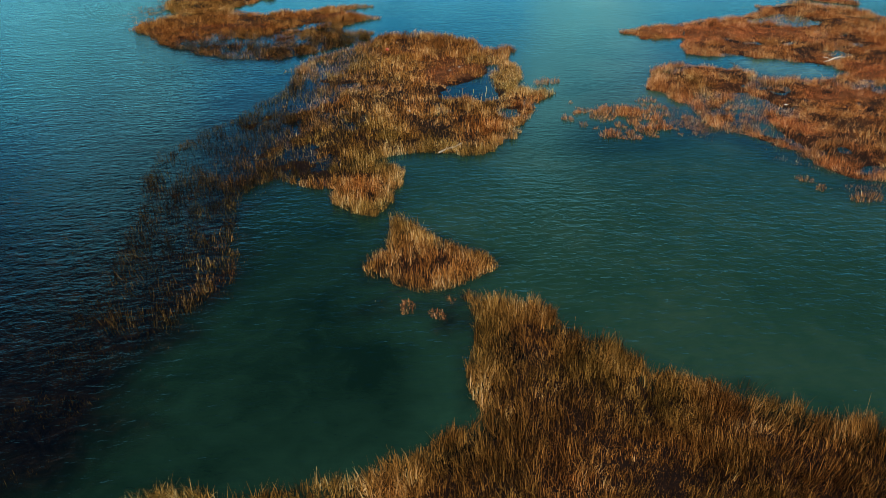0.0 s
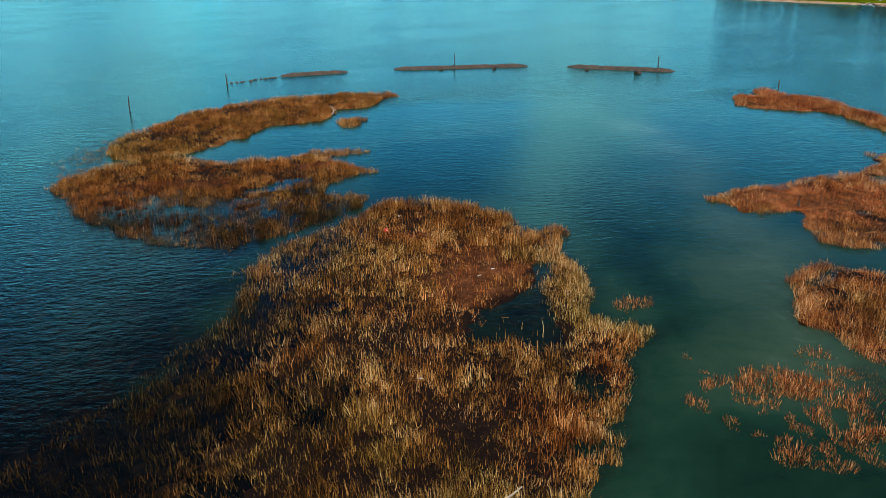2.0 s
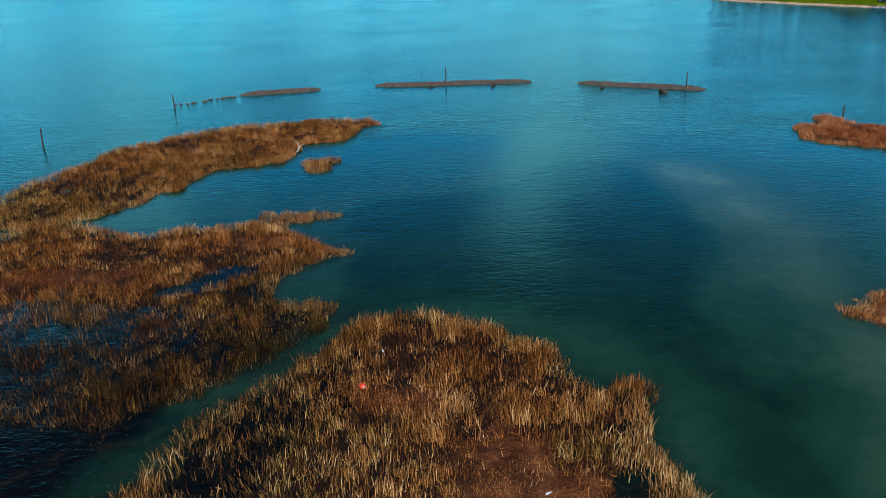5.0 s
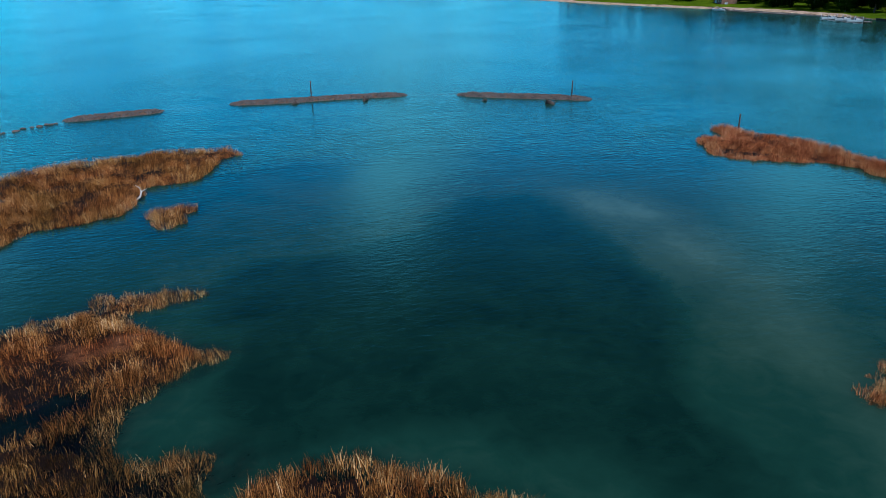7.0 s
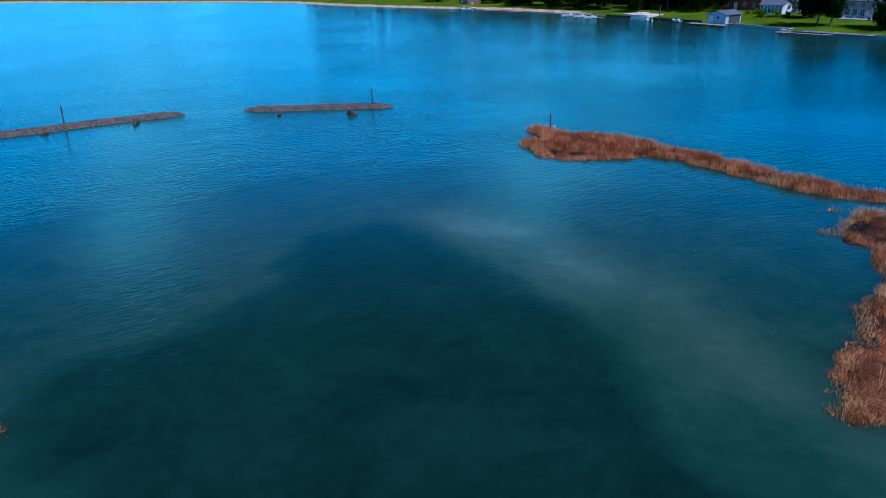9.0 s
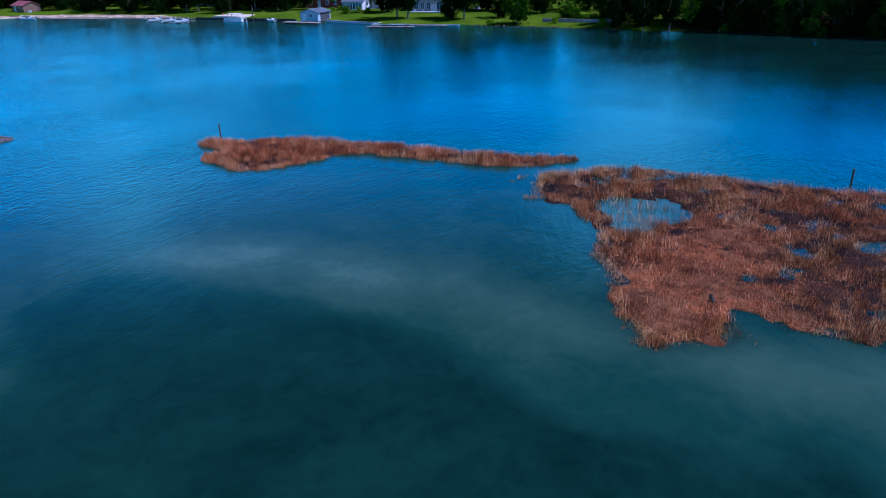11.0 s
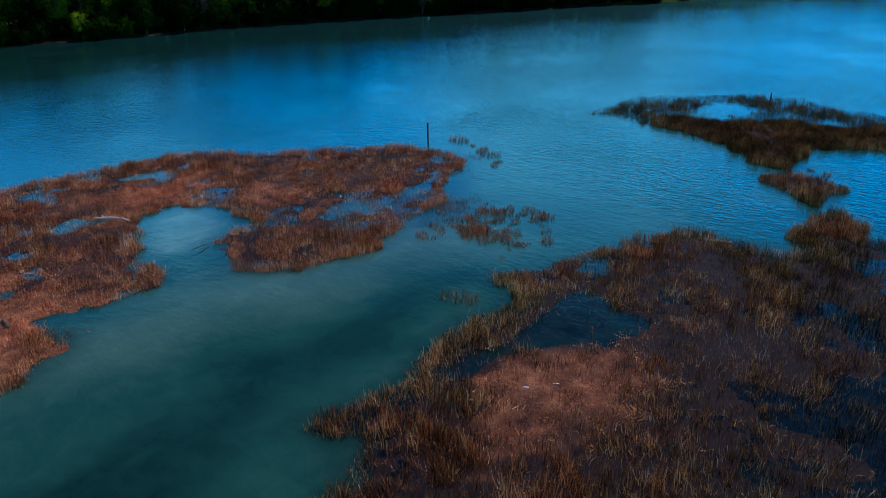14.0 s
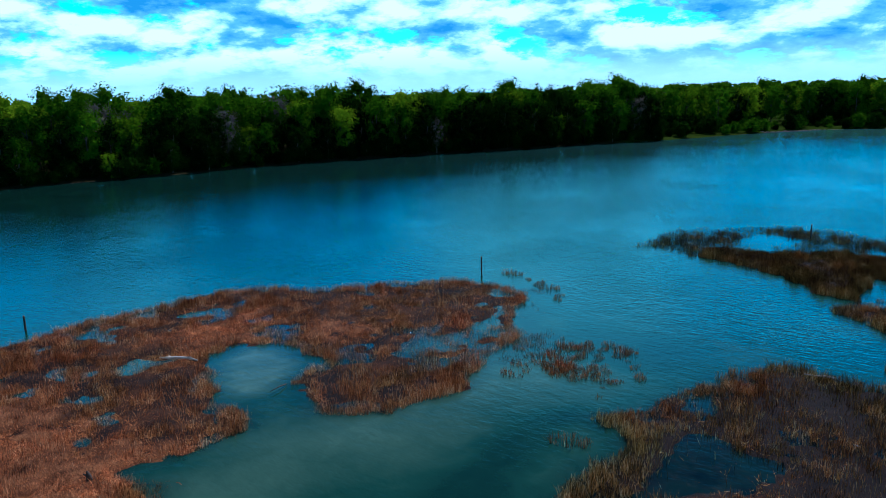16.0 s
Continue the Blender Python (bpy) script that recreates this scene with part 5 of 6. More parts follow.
def breakwater(x0, y0, x1, y1, seed, label):
    length = math.hypot(x1 - x0, y1 - y0)
    t = thing("breakwater", label, "breakwater", ((x0 + x1) / 2, (y0 + y1) / 2, 0), math.degrees(math.atan2(y1 - y0, x1 - x0)), "stone breakwaters")
    g = np.random.default_rng(seed)
    half, top = 1.6, 0.58
    # gravel core, a long flat-topped mound
    bm = bmesh.new()
    n, m = int(length), 8
    grid = []
    for i in range(n + 1):
        u = i / n
        end = min(1, min(u, 1 - u) * length / 2.2) ** 0.5
        row = []
        for j in range(m + 1):
            w = j / m * 2 - 1
            z = top * end * (1 - abs(w) ** 2.6) - 0.25 + g.uniform(-0.05, 0.05)
            row.append(bm.verts.new(((u - 0.5) * length, w * half * (0.35 + 0.65 * end) + 0.25 * math.sin(i * 0.35 + seed), z)))
        grid.append(row)
    for i in range(n):
        for j in range(m):
            bm.faces.new((grid[i][j], grid[i + 1][j], grid[i + 1][j + 1], grid[i][j + 1]))
    part("gravel_core", bm, SOIL, t, "brown gravel crown", True)
    spots = []
    for k in range(int(length * 80)):
        u = g.uniform(0, 1)
        end = min(1, min(u, 1 - u) * length / 2.2) ** 0.5
        w = g.choice([-1, 1]) * (1 - g.uniform(0, 1) ** 1.7 * 0.75)
        z = top * end * (1 - abs(w) ** 2.6) - 0.22
        spots.append((((u - 0.5) * length, w * half * (0.35 + 0.65 * end) + 0.25 * math.sin(u * n * 0.35 + seed), z), g.uniform(0.08, 0.19)))
    me = quick_mesh("stone_facing", *stones_mesh(spots, seed), STONE)
    o = new("stone_facing", me)
    o.parent = t
    tagged(o, "grey broken rock", kind="stuff")
    return t


breakwater(-30.6, 160.6, -18.4, 164.6, 1, "low breakwater of grey broken rock in open water")
breakwater(-10.0, 166.2, 15.9, 166.0, 2, "long breakwater of grey broken rock with a gravel crown")
breakwater(23.0, 163.6, 40.0, 153.2, 3, "breakwater of grey broken rock with a gravel crown")


def loose_rocks():
    g = random.Random(8)
    for k in range(15):
        u = k / 14
        x, y = -38.2 + 7.4 * u + g.uniform(-0.4, 0.4), 153.4 + 6.4 * u + g.uniform(-0.4, 0.4)
        bm = bmesh.new()
        s = g.uniform(0.16, 0.34)
        lump(bm, (0, 0, 0.02), (s * 1.3, s, s * 0.7), g)
        o = finish("rock", bm, STONE)
        o.location = (x, y, 0)
        tagged(o, "dark wet rock just breaking the lake surface", "rock", "line of rocks in the water")


loose_rocks()


def snag(name, label, at, turn, points, radii, branches, mat, category="driftwood"):
    """A log with side branches."""
    t = thing(name, label, category, at, turn)
    r = random.Random(int(at[0] * 10))
    part("stem", tube(bmesh.new(), points, radii, 9, 0.12, r), mat, t, smooth=True)
    for pts, rad in branches:
        part("branch", tube(bmesh.new(), pts, rad, 6, 0.12, r), mat, t, smooth=True)
    return t


snag("driftwood_log", "bleached white driftwood log at the pool's edge", (37.2, 67.3, 0.12), 24,
     [(-1.45, -0.05, 0.0), (-0.8, -0.16, 0.08), (0.0, 0.02, 0.16), (0.7, 0.12, 0.12), (1.45, 0.02, 0.05)], [0.06, 0.085, 0.09, 0.075, 0.03],
     [([(-0.6, -0.12, 0.1), (-0.9, 0.2, 0.3), (-1.3, 0.3, 0.35)], [0.06, 0.05, 0.02]), ([(0.5, 0.1, 0.14), (0.9, -0.2, 0.22)], [0.05, 0.02])], DRIFT)
snag("driftwood_log", "pale straight driftwood log lying against dry reeds", (0.55, 46.75, 0.16), 32,
     [(-0.95, 0, -0.05), (-0.35, 0.03, 0.04), (0.35, -0.02, 0.09), (0.95, 0.04, 0.2)], [0.055, 0.05, 0.04, 0.03],
     [([(-0.3, 0.03, 0.1), (-0.1, 0.25, 0.2)], [0.04, 0.015])], DRIFT)
snag("driftwood_branch", "white bent driftwood branch standing in reeds", (-15.5, 122.6, 0.0), 70,
     [(-1.0, 0.2, 0.0), (-0.5, -0.1, 0.25), (0.15, 0.1, 0.5), (0.4, 0.35, 0.8), (0.2, 0.6, 1.05)], [0.08, 0.08, 0.075, 0.06, 0.03],
     [([(0.15, 0.1, 0.5), (0.6, -0.2, 0.65)], [0.045, 0.02])], DRIFT)
for x, y, s, a in ((-0.8, 163.4, 0.8, 10), (9.2, 162.9, 1.1, 60), (33.2, 152.0, 1.2, 130), (25.5, 157.4, 0.7, 200)):
    snag("waterlogged_stump", "black waterlogged stump with roots in the water", (x, y, 0), a,
         [(-0.5 * s, 0, -0.1), (-0.1 * s, 0.05, 0.16 * s), (0.35 * s, 0, 0.22 * s), (0.55 * s, 0.1, 0.1)], [0.16 * s, 0.26 * s, 0.22 * s, 0.1 * s],
         [([(0.2 * s, 0, 0.2 * s), (0.3 * s, 0.35 * s, 0.5 * s), (0.25 * s, 0.5 * s, 0.62 * s)], [0.1 * s, 0.06 * s, 0.03 * s]),
          ([(-0.2 * s, 0, 0.1 * s), (-0.5 * s, -0.4 * s, 0.3 * s)], [0.09 * s, 0.03 * s]), ([(0.4 * s, 0, 0.15 * s), (0.8 * s, -0.2 * s, 0.05)], [0.08 * s, 0.03 * s])], PILING, "stump")
snag("broken_stump", "small dark broken stump on flattened reed thatch", (26.5, 79.0, 0.05), 40, [(0, 0, -0.1), (0.03, 0, 0.25), (0.08, 0.02, 0.5)], [0.16, 0.12, 0.05],
     [([(0.02, 0, 0.2), (0.25, 0.1, 0.42)], [0.07, 0.02])], PILING, "stump")
snag("dark_stick", "thin dark stick poking out of the reeds over water", (27.4, 66.6, 0.1), 100, [(-0.7, 0, 0.0), (0, 0.05, 0.12), (0.8, 0, 0.1)], [0.04, 0.035, 0.015], [], PILING)
snag("dead_tree", "bleached leaning dead tree on the shore meadow", (57.0, -209.0, 0.2), 200, [(0, 0, -0.2), (1.2, 0, 1.4), (2.0, 0.3, 3.2), (2.3, 0.3, 4.6)], [0.3, 0.26, 0.18, 0.06],
     [([(1.2, 0, 1.4), (0.2, 0.4, 2.8)], [0.16, 0.04]), ([(1.8, 0.2, 2.6), (3.0, -0.2, 3.8)], [0.12, 0.03]), ([(0.2, 0, 0.2), (-2.4, 0.5, 0.4)], [0.2, 0.05])], DRIFT, "tree")


def lathe(profile, sides=14):
    bm = bmesh.new()
    rings = [[bm.verts.new((r * math.cos(2 * math.pi * k / sides), r * math.sin(2 * math.pi * k / sides), z)) for k in range(sides)] for r, z in profile]
    for a, b in zip(rings[:-1], rings[1:]):
        for k in range(sides):
            bm.faces.new((a[k], a[(k + 1) % sides], b[(k + 1) % sides], b[k]))
    bm.faces.new(rings[0][::-1])
    bm.faces.new(rings[-1])
    return bm


buoy = thing("buoy", "orange-red plastic float lying on matted reeds", "buoy", (-5.5, 75.6, 0.24))
buoy.matrix_world = pose(-5.5, 75.6, 0.24, 70, 0, 20)
part("float", lathe([(0.05, -0.25), (0.13, -0.22), (0.16, -0.1), (0.16, 0.1), (0.13, 0.22), (0.05, 0.26)]), BUOY, buoy, smooth=True)
part("eyelet", lathe([(0.05, 0.25), (0.055, 0.3), (0.03, 0.33)], 8), WHITE, buoy, "white plastic eye")


def litter(x, y, turn):
    t = thing("plastic_bottle", "small white plastic bottle caught in the reeds", "bottle", (x, y, 0.16), 0, "washed-up bottles")
    t.matrix_world = pose(x, y, 0.2, 90, 0, turn)
    part("body", lathe([(0.03, -0.11), (0.045, -0.10), (0.045, 0.05), (0.03, 0.12), (0.018, 0.15)], 10), WHITE, t, smooth=True)
    part("cap", lathe([(0.022, 0.15), (0.022, 0.18), (0.015, 0.185)], 10), PALEBLUE, t, "pale blue cap")


for x, y, a in ((-4.7, 78.9, 20), (-2.6, 55.2, 70), (27.0, 54.25, 50), (1.8, 68.0, 120)):
    litter(x, y, a)
snag("broken_board", "short pale broken board on flattened reeds", (0.9, 67.0, 0.2), 35, [(-0.15, 0, 0), (0, 0.01, 0.01), (0.15, 0, 0)], [0.03, 0.035, 0.025], [], DRIFT, "board")


def tuft_mesh(seed, radius, height, count):
    g = np.random.default_rng(seed)
    d = np.sqrt(g.uniform(0, 1, count)) * radius
    a = g.uniform(0, 6.283, count)
    base = np.stack([np.cos(a) * d, np.sin(a) * d * 0.55, np.full(count, -0.15)], 1)
    h = height * g.uniform(0.5, 1.15, count) * (1.1 - 0.45 * d / radius)
    la = a + g.normal(0, 0.8, count)
    lean = np.stack([np.cos(la), np.sin(la)], 1) * (h * np.abs(g.normal(0.2, 0.2, count)))[:, None]
    bent = g.uniform(0, 1, count) < 0.5
    return reed_mesh("reed_tuft", *blades(base, h, lean, g.uniform(0.011, 0.026, count), bent), REED_RUST, per_corner(g.uniform(0.6, 1.0, count), bent), per_corner(g.uniform(0.3, 0.85, count), bent))


def tufts():
    kinds = [tuft_mesh(k, 0.26 + 0.16 * k, 0.42 + 0.06 * k, 52 + 50 * k) for k in range(5)]
    r = random.Random(4)
    spots = [(10.9, 55.3), (10.6, 51.2), (12.0, 53.8), (13.1, 55.2), (12.5, 52.6), (14.7, 55.1), (14.8, 53.7), (12.0, 49.9), (13.5, 50.2), (16.7, 55), (14.5, 51.6), (15, 50), (13.7, 49.3),
             (12.2, 49.0), (16.4, 50.4), (11.3, 54.4), (14.0, 54.4), (15.6, 52.6), (11.4, 50.4), (17.4, 53.2), (24.5, 37.4), (27.7, 35.7), (30.1, 34.8), (26, 36.6), (22.6, 39.0), (22.2, 40.2),
             (23.2, 82.8), (21.9, 82.9), (20.6, 81.6), (45.6, 96.2), (44.2, 96.6), (40.6, 93.6), (-1.8, 27.3), (-0.4, 26.6), (0.2, 27.8), (8.8, 61.8), (9.4, 62.6)]
    for x, y in spots:
        for k in range(4 if 12.4 < x < 18 and y < 56 else 2 if 9 < x < 18 and y < 56 else 1):
            ob = tagged(new("reed_tuft", r.choice(kinds)), "small clump of dry brown reeds standing in water", "reeds", "scattered reed tufts")
            ob.matrix_world = pose(x + min(k, 1) * r.uniform(-1.7, 1.7), y + min(k, 1) * r.uniform(-1.7, 1.7), 0, 0, 0, r.uniform(0, 360)) @ Matrix.Diagonal((*[r.uniform(0.5, 1.4)] * 3, 1))


tufts()

# ---- the residential shore ----


def gable_house(label, at, turn, wide, deep, wall_h, roof_h, wall, roof, windows, doors, chimney=False, category="house", porch=0.0):
    """A house with the ridge along its width; its front looks along -x. wide is along y, deep along x."""
    t = thing("house" if category == "house" else category.replace(" ", "_"), label, category, at, turn)
    bm = boxed(0, deep, -wide / 2, wide / 2, -0.6, wall_h)
    top = [bm.verts.new(v) for v in ((0, -wide / 2, wall_h), (deep, -wide / 2, wall_h), (deep / 2, -wide / 2, wall_h + roof_h))]
    bm.faces.new(top)
    top = [bm.verts.new(v) for v in ((0, wide / 2, wall_h), (deep / 2, wide / 2, wall_h + roof_h), (deep, wide / 2, wall_h))]
    bm.faces.new(top)
    part("wall", bm, wall, t)
    over, thick = 0.45, 0.14
    for sign in (-1, 1):
        bm = bmesh.new()
        e = deep / 2
        slope = roof_h / e
        x_in, x_out = e, e + sign * (e + over)
        zi, zo = wall_h + roof_h + 0.05, wall_h - over * slope + 0.05
        vs = [bm.verts.new(v) for y in (-wide / 2 - over, wide / 2 + over) for v in ((x_in, y, zi), (x_out, y, zo), (x_out, y, zo + thick), (x_in, y, zi + thick))]
        for f in ((0, 1, 2, 3), (7, 6, 5, 4), (0, 4, 5, 1), (1, 5, 6, 2), (2, 6, 7, 3), (3, 7, 4, 0)):
            bm.faces.new([vs[k] for k in f])
        bmesh.ops.recalc_face_normals(bm, faces=bm.faces)
        part("roof", bm, roof, t)
    for y, z, w, h in windows:
        win = part("window", frame_mesh(y, z, w, h, 0.09), WHITE, t)
        part("pane", boxed(-0.03, 0.03, y - w / 2 + 0.05, y + w / 2 - 0.05, z + 0.05, z + h - 0.05), PANE, win, "dark window glass")
    for y, w, h in doors:
        door = part("door", boxed(-0.07, 0.02, y - w / 2, y + w / 2, 0.02, h, bevel=0.01), WHITE, t)
        part("handle", boxed(-0.13, -0.06, y + w / 2 - 0.14, y + w / 2 - 0.10, 0.95, 1.1), METAL, door, "metal handle")
    if chimney:
        part("chimney", boxed(deep * 0.6, deep * 0.6 + 0.7, wide * 0.2, wide * 0.2 + 0.9, wall_h, wall_h + roof_h + 1.0, bevel=0.03), RED, t, "brick chimney")
    if porch:
        part("patio", boxed(-porch, -0.02, -wide / 2 + 1, wide / 2 - 1, -0.5, 0.05, bevel=0.02), CONCRETE, t, "pale concrete patio")
    return t


def frame_mesh(y, z, w, h, d):
    bm = bmesh.new()
    box(bm, -d, 0.02, y - w / 2, y - w / 2 + 0.07, z, z + h)
    box(bm, -d, 0.02, y + w / 2 - 0.07, y + w / 2, z, z + h)
    box(bm, -d, 0.02, y - w / 2 + 0.07, y + w / 2 - 0.07, z, z + 0.07)
    box(bm, -d, 0.02, y - w / 2 + 0.07, y + w / 2 - 0.07, z + h - 0.07, z + h)
    box(bm, -d * 0.8, 0.0, y - 0.03, y + 0.03, z + 0.07, z + h - 0.07)
    return bm


def row(y0, y1, n, z, w, h):
    return [(y0 + (y1 - y0) * k / max(1, n - 1), z, w, h) for k in range(n)]


gable_house("pinkish stucco lake house with tall windows and a patio", (200, 176, land_z(200, 176)), 3, 13.5, 10, 4.6, 3.0, PINKISH, SLATE, row(-5.2, -2.4, 2, 0.6, 1.8, 2.2) + row(1.2, 5.2, 3, 0.6, 1.3, 2.0) + row(-4, 4, 4, 3.0, 1.1, 1.2), [(-0.6, 2.0, 2.1)], True, porch=4)
gable_house("white lake house with grey shingle roof", (207, 203, land_z(207, 203)), 6, 17, 9, 3.0, 2.6, WHITE, SLATE, row(-7, -3.5, 3, 0.9, 1.2, 1.3) + row(3, 7, 3, 0.9, 1.2, 1.3), [(0, 1.0, 2.1)], True, porch=2)
gable_house("small white sunroom with a row of glazed doors", (200, 204.5, land_z(200, 204.5)), 6, 7, 6.5, 2.6, 1.3, WHITE, SLATE, row(-2.8, 2.8, 6, 0.3, 0.9, 2.0), [], category="sunroom")
gable_house("barn-red house with red-brown shingle roof", (206, 219.5, land_z(206, 219.5)), 8, 13, 10, 3.6, 3.4, RED, TILE, row(-4.5, 4.5, 4, 1.0, 1.1, 1.3), [(1.5, 1.0, 2.1)], True)
gable_house("brown boarded beach cabin with brown roof", (173.5, 328, land_z(173.5, 328)), -12, 8.4, 6, 2.2, 1.3, BROWN, TILE, row(-3, -1, 2, 0.9, 1.0, 1.0), [(1.8, 1.6, 2.0)], category="cabin")
gable_house("white lake house behind lawn trees", (206, 296, land_z(206, 296)), -8, 12, 9, 3.2, 2.6, WHITE, SLATE, row(-4.5, 4.5, 4, 0.9, 1.2, 1.3), [(1.6, 1.0, 2.1)], True)
gable_house("red-brown garden shed beside the lawn", (219, 257, land_z(219, 257)), 0, 6, 5, 2.4, 1.6, RED, TILE, row(-1.8, 0.2, 2, 1.0, 0.8, 0.9), [(1.8, 1.4, 2.0)], category="shed")
gable_house("pale blue lake house under trees", (205, 272, land_z(205, 272)), 0, 11, 8, 3.0, 2.4, PALEBLUE, SLATE, row(-4, 4, 4, 0.9, 1.2, 1.3), [(1.2, 1.0, 2.1)])


def boathouse():
    t = thing("boathouse", "pale blue-grey boathouse with grey gabled roof over the water", "boathouse", (172.0, 202.6, 0.55), 4)
    wide, deep, h, rise = 5.8, 7.6, 2.2, 0.9
    bm = boxed(0, deep, -wide / 2, wide / 2, -0.2, h)
    for x, flip in ((0.0, 1), (deep, -1)):
        tri = [bm.verts.new(v) for v in ((x, -wide / 2, h), (x, 0, h + rise), (x, wide / 2, h))][::flip]
        bm.faces.new(tri)
    part("wall", bm, PALEBLUE, t)
    for sign in (-1, 1):
        bm = bmesh.new()
        o, th = 0.4, 0.12
        vs = [bm.verts.new(v) for x in (-o, deep + o) for v in ((x, 0, h + rise + 0.04), (x, sign * (wide / 2 + o), h - o * rise / (wide / 2) + 0.04), (x, sign * (wide / 2 + o), h - o * rise / (wide / 2) + 0.04 + th), (x, 0, h + rise + 0.04 + th))]
        for f in ((0, 1, 2, 3), (7, 6, 5, 4), (0, 4, 5, 1), (1, 5, 6, 2), (2, 6, 7, 3), (3, 7, 4, 0)):
            bm.faces.new([vs[k] for k in f])
        bmesh.ops.recalc_face_normals(bm, faces=bm.faces)
        part("roof", bm, SLATE, t)
    door = part("door", boxed(-0.07, 0.0, 1.0, 2.4, 0, 1.8, bevel=0.01), WHITE, t, "wide white door")
    part("handle", boxed(-0.12, -0.06, 1.3, 1.36, 0.9, 1.05), METAL, door)
    win = part("window", frame_mesh(-0.6, 0.9, 1.0, 1.0, 0.08), WHITE, t)
    part("pane", boxed(-0.03, 0.03, -1.05, -0.15, 0.95, 1.85), PANE, win, "dark glass")
    # no real opening: a dark sheet on the wall paints the slip's shade
    part("slip_shade_panel", boxed(1.5, deep - 0.6, -wide / 2 - 0.03, -wide / 2 + 0.02, -0.1, 2.0), DARKTRIM, t, "dark panel standing in for the shaded open boat slip")
    for x in (0.2, 2.6, 5.0, 7.4):
        for y in (-wide / 2 + 0.1, wide / 2 - 0.1):
            part("pile", tube(bmesh.new(), [(x, y, -1.4), (x, y, -0.15)], [0.12, 0.12], 8), PILING, t)


boathouse()


def dock(label, x0, y0, x1, y1, width, z=0.55, rail=False):
    """A plank dock on piles from one end to the other."""
    length = math.hypot(x1 - x0, y1 - y0)
    t = thing("dock", label, "dock", (x0, y0, 0), math.degrees(math.atan2(y1 - y0, x1 - x0)), "docks along the lawns")
    n = int(length / 0.5)
    for side in (-1, 1):
        part("beam", boxed(0, length, side * width * 0.42 - 0.05, side * width * 0.42 + 0.05, z - 0.24, z - 0.06), PILING, t)
    plank = boxed(-0.22, 0.22, -width / 2, width / 2, -0.055, 0.0)
    first = part("plank", plank, PLANK, t)
    for k in range(n):
        o = first if k == 0 else new("plank", first.data)
        o.parent = t
        o.location = ((k + 0.5) * length / n, 0, z)
    for k in range(int(length / 3) + 1):
        for side in (-1, 1):
            x = min(length - 0.1, 0.1 + k * 3)
            part("pile", tube(bmesh.new(), [(x, side * (width / 2 + 0.06), -1.3), (x, side * (width / 2 + 0.06), z + (0.7 if rail else 0.25))], [0.09, 0.085], 8), PILING, t)
    if rail:
        part("rail", boxed(0, length, -width / 2 - 0.08, -width / 2 - 0.02, z + 0.55, z + 0.65), WHITE, t, "white rail")
    return t


dock("weathered plank dock in front of the boathouse", 167.5, 196.0, 167.5, 208.0, 3.2)
dock("plank dock alongside the lawn's seawall", 166.0, 176.5, 168.0, 157.0, 1.6)
dock("outer finger of the plank dock with mooring posts", 159.8, 176.0, 165.8, 176.0, 1.6, rail=True)
dock("outer plank walkway with mooring posts", 160.6, 174.8, 162.8, 164.0, 1.4, rail=True)
dock("narrow dock between the boat lifts", 163.5, 238.0, 165.0, 256.0, 1.4)
dock("narrow dock leading out from the beach", 171.0, 251.0, 165.5, 251.0, 1.2)
dock("low dock on the sandy beach", 160.0, 300.0, 166.0, 276.0, 1.2, 0.4)


def seawall(label, pts, h, mat):
    t = thing("seawall", label, "seawall", (pts[0][0], pts[0][1], 0), 0, "seawalls")
    for (xa, ya), (xb, yb) in zip(pts[:-1], pts[1:]):
        d = Vector((xb - xa, yb - ya, 0))
        bm = bmesh.new()
        box(bm, 0, d.length, -0.15, 0.15, -1.2, h, bevel=0.02)
        box(bm, 0, d.length, -0.22, 0.22, h + 0.004, h + 0.12, bevel=0.02)
        bmesh.ops.transform(bm, matrix=Matrix.Translation((xa - pts[0][0], ya - pts[0][1], 0)) @ Matrix.Rotation(math.atan2(d.y, d.x), 4, "Z"), verts=bm.verts)
        part("wall_panel", bm, mat, t)
    return t


seawall("pale concrete seawall below the lawn", [(174.5, 198.5), (172.3, 189.0), (170.8, 179.0)], 0.5, CONCRETE)
seawall("low pale seawall below the lawn", [(169.4, 175.0), (170.2, 166.0), (171.8, 155.0)], 0.35, CONCRETE)
seawall("dark timber seawall along the lawn", [(173.2, 246.0), (173.4, 228.0), (174.4, 209.0)], 0.6, PILING)
seawall("weathered timber retaining wall on the bank", [(181.5, 135.0), (181.0, 124.0), (182.0, 116.0)], 1.5, PLANK)


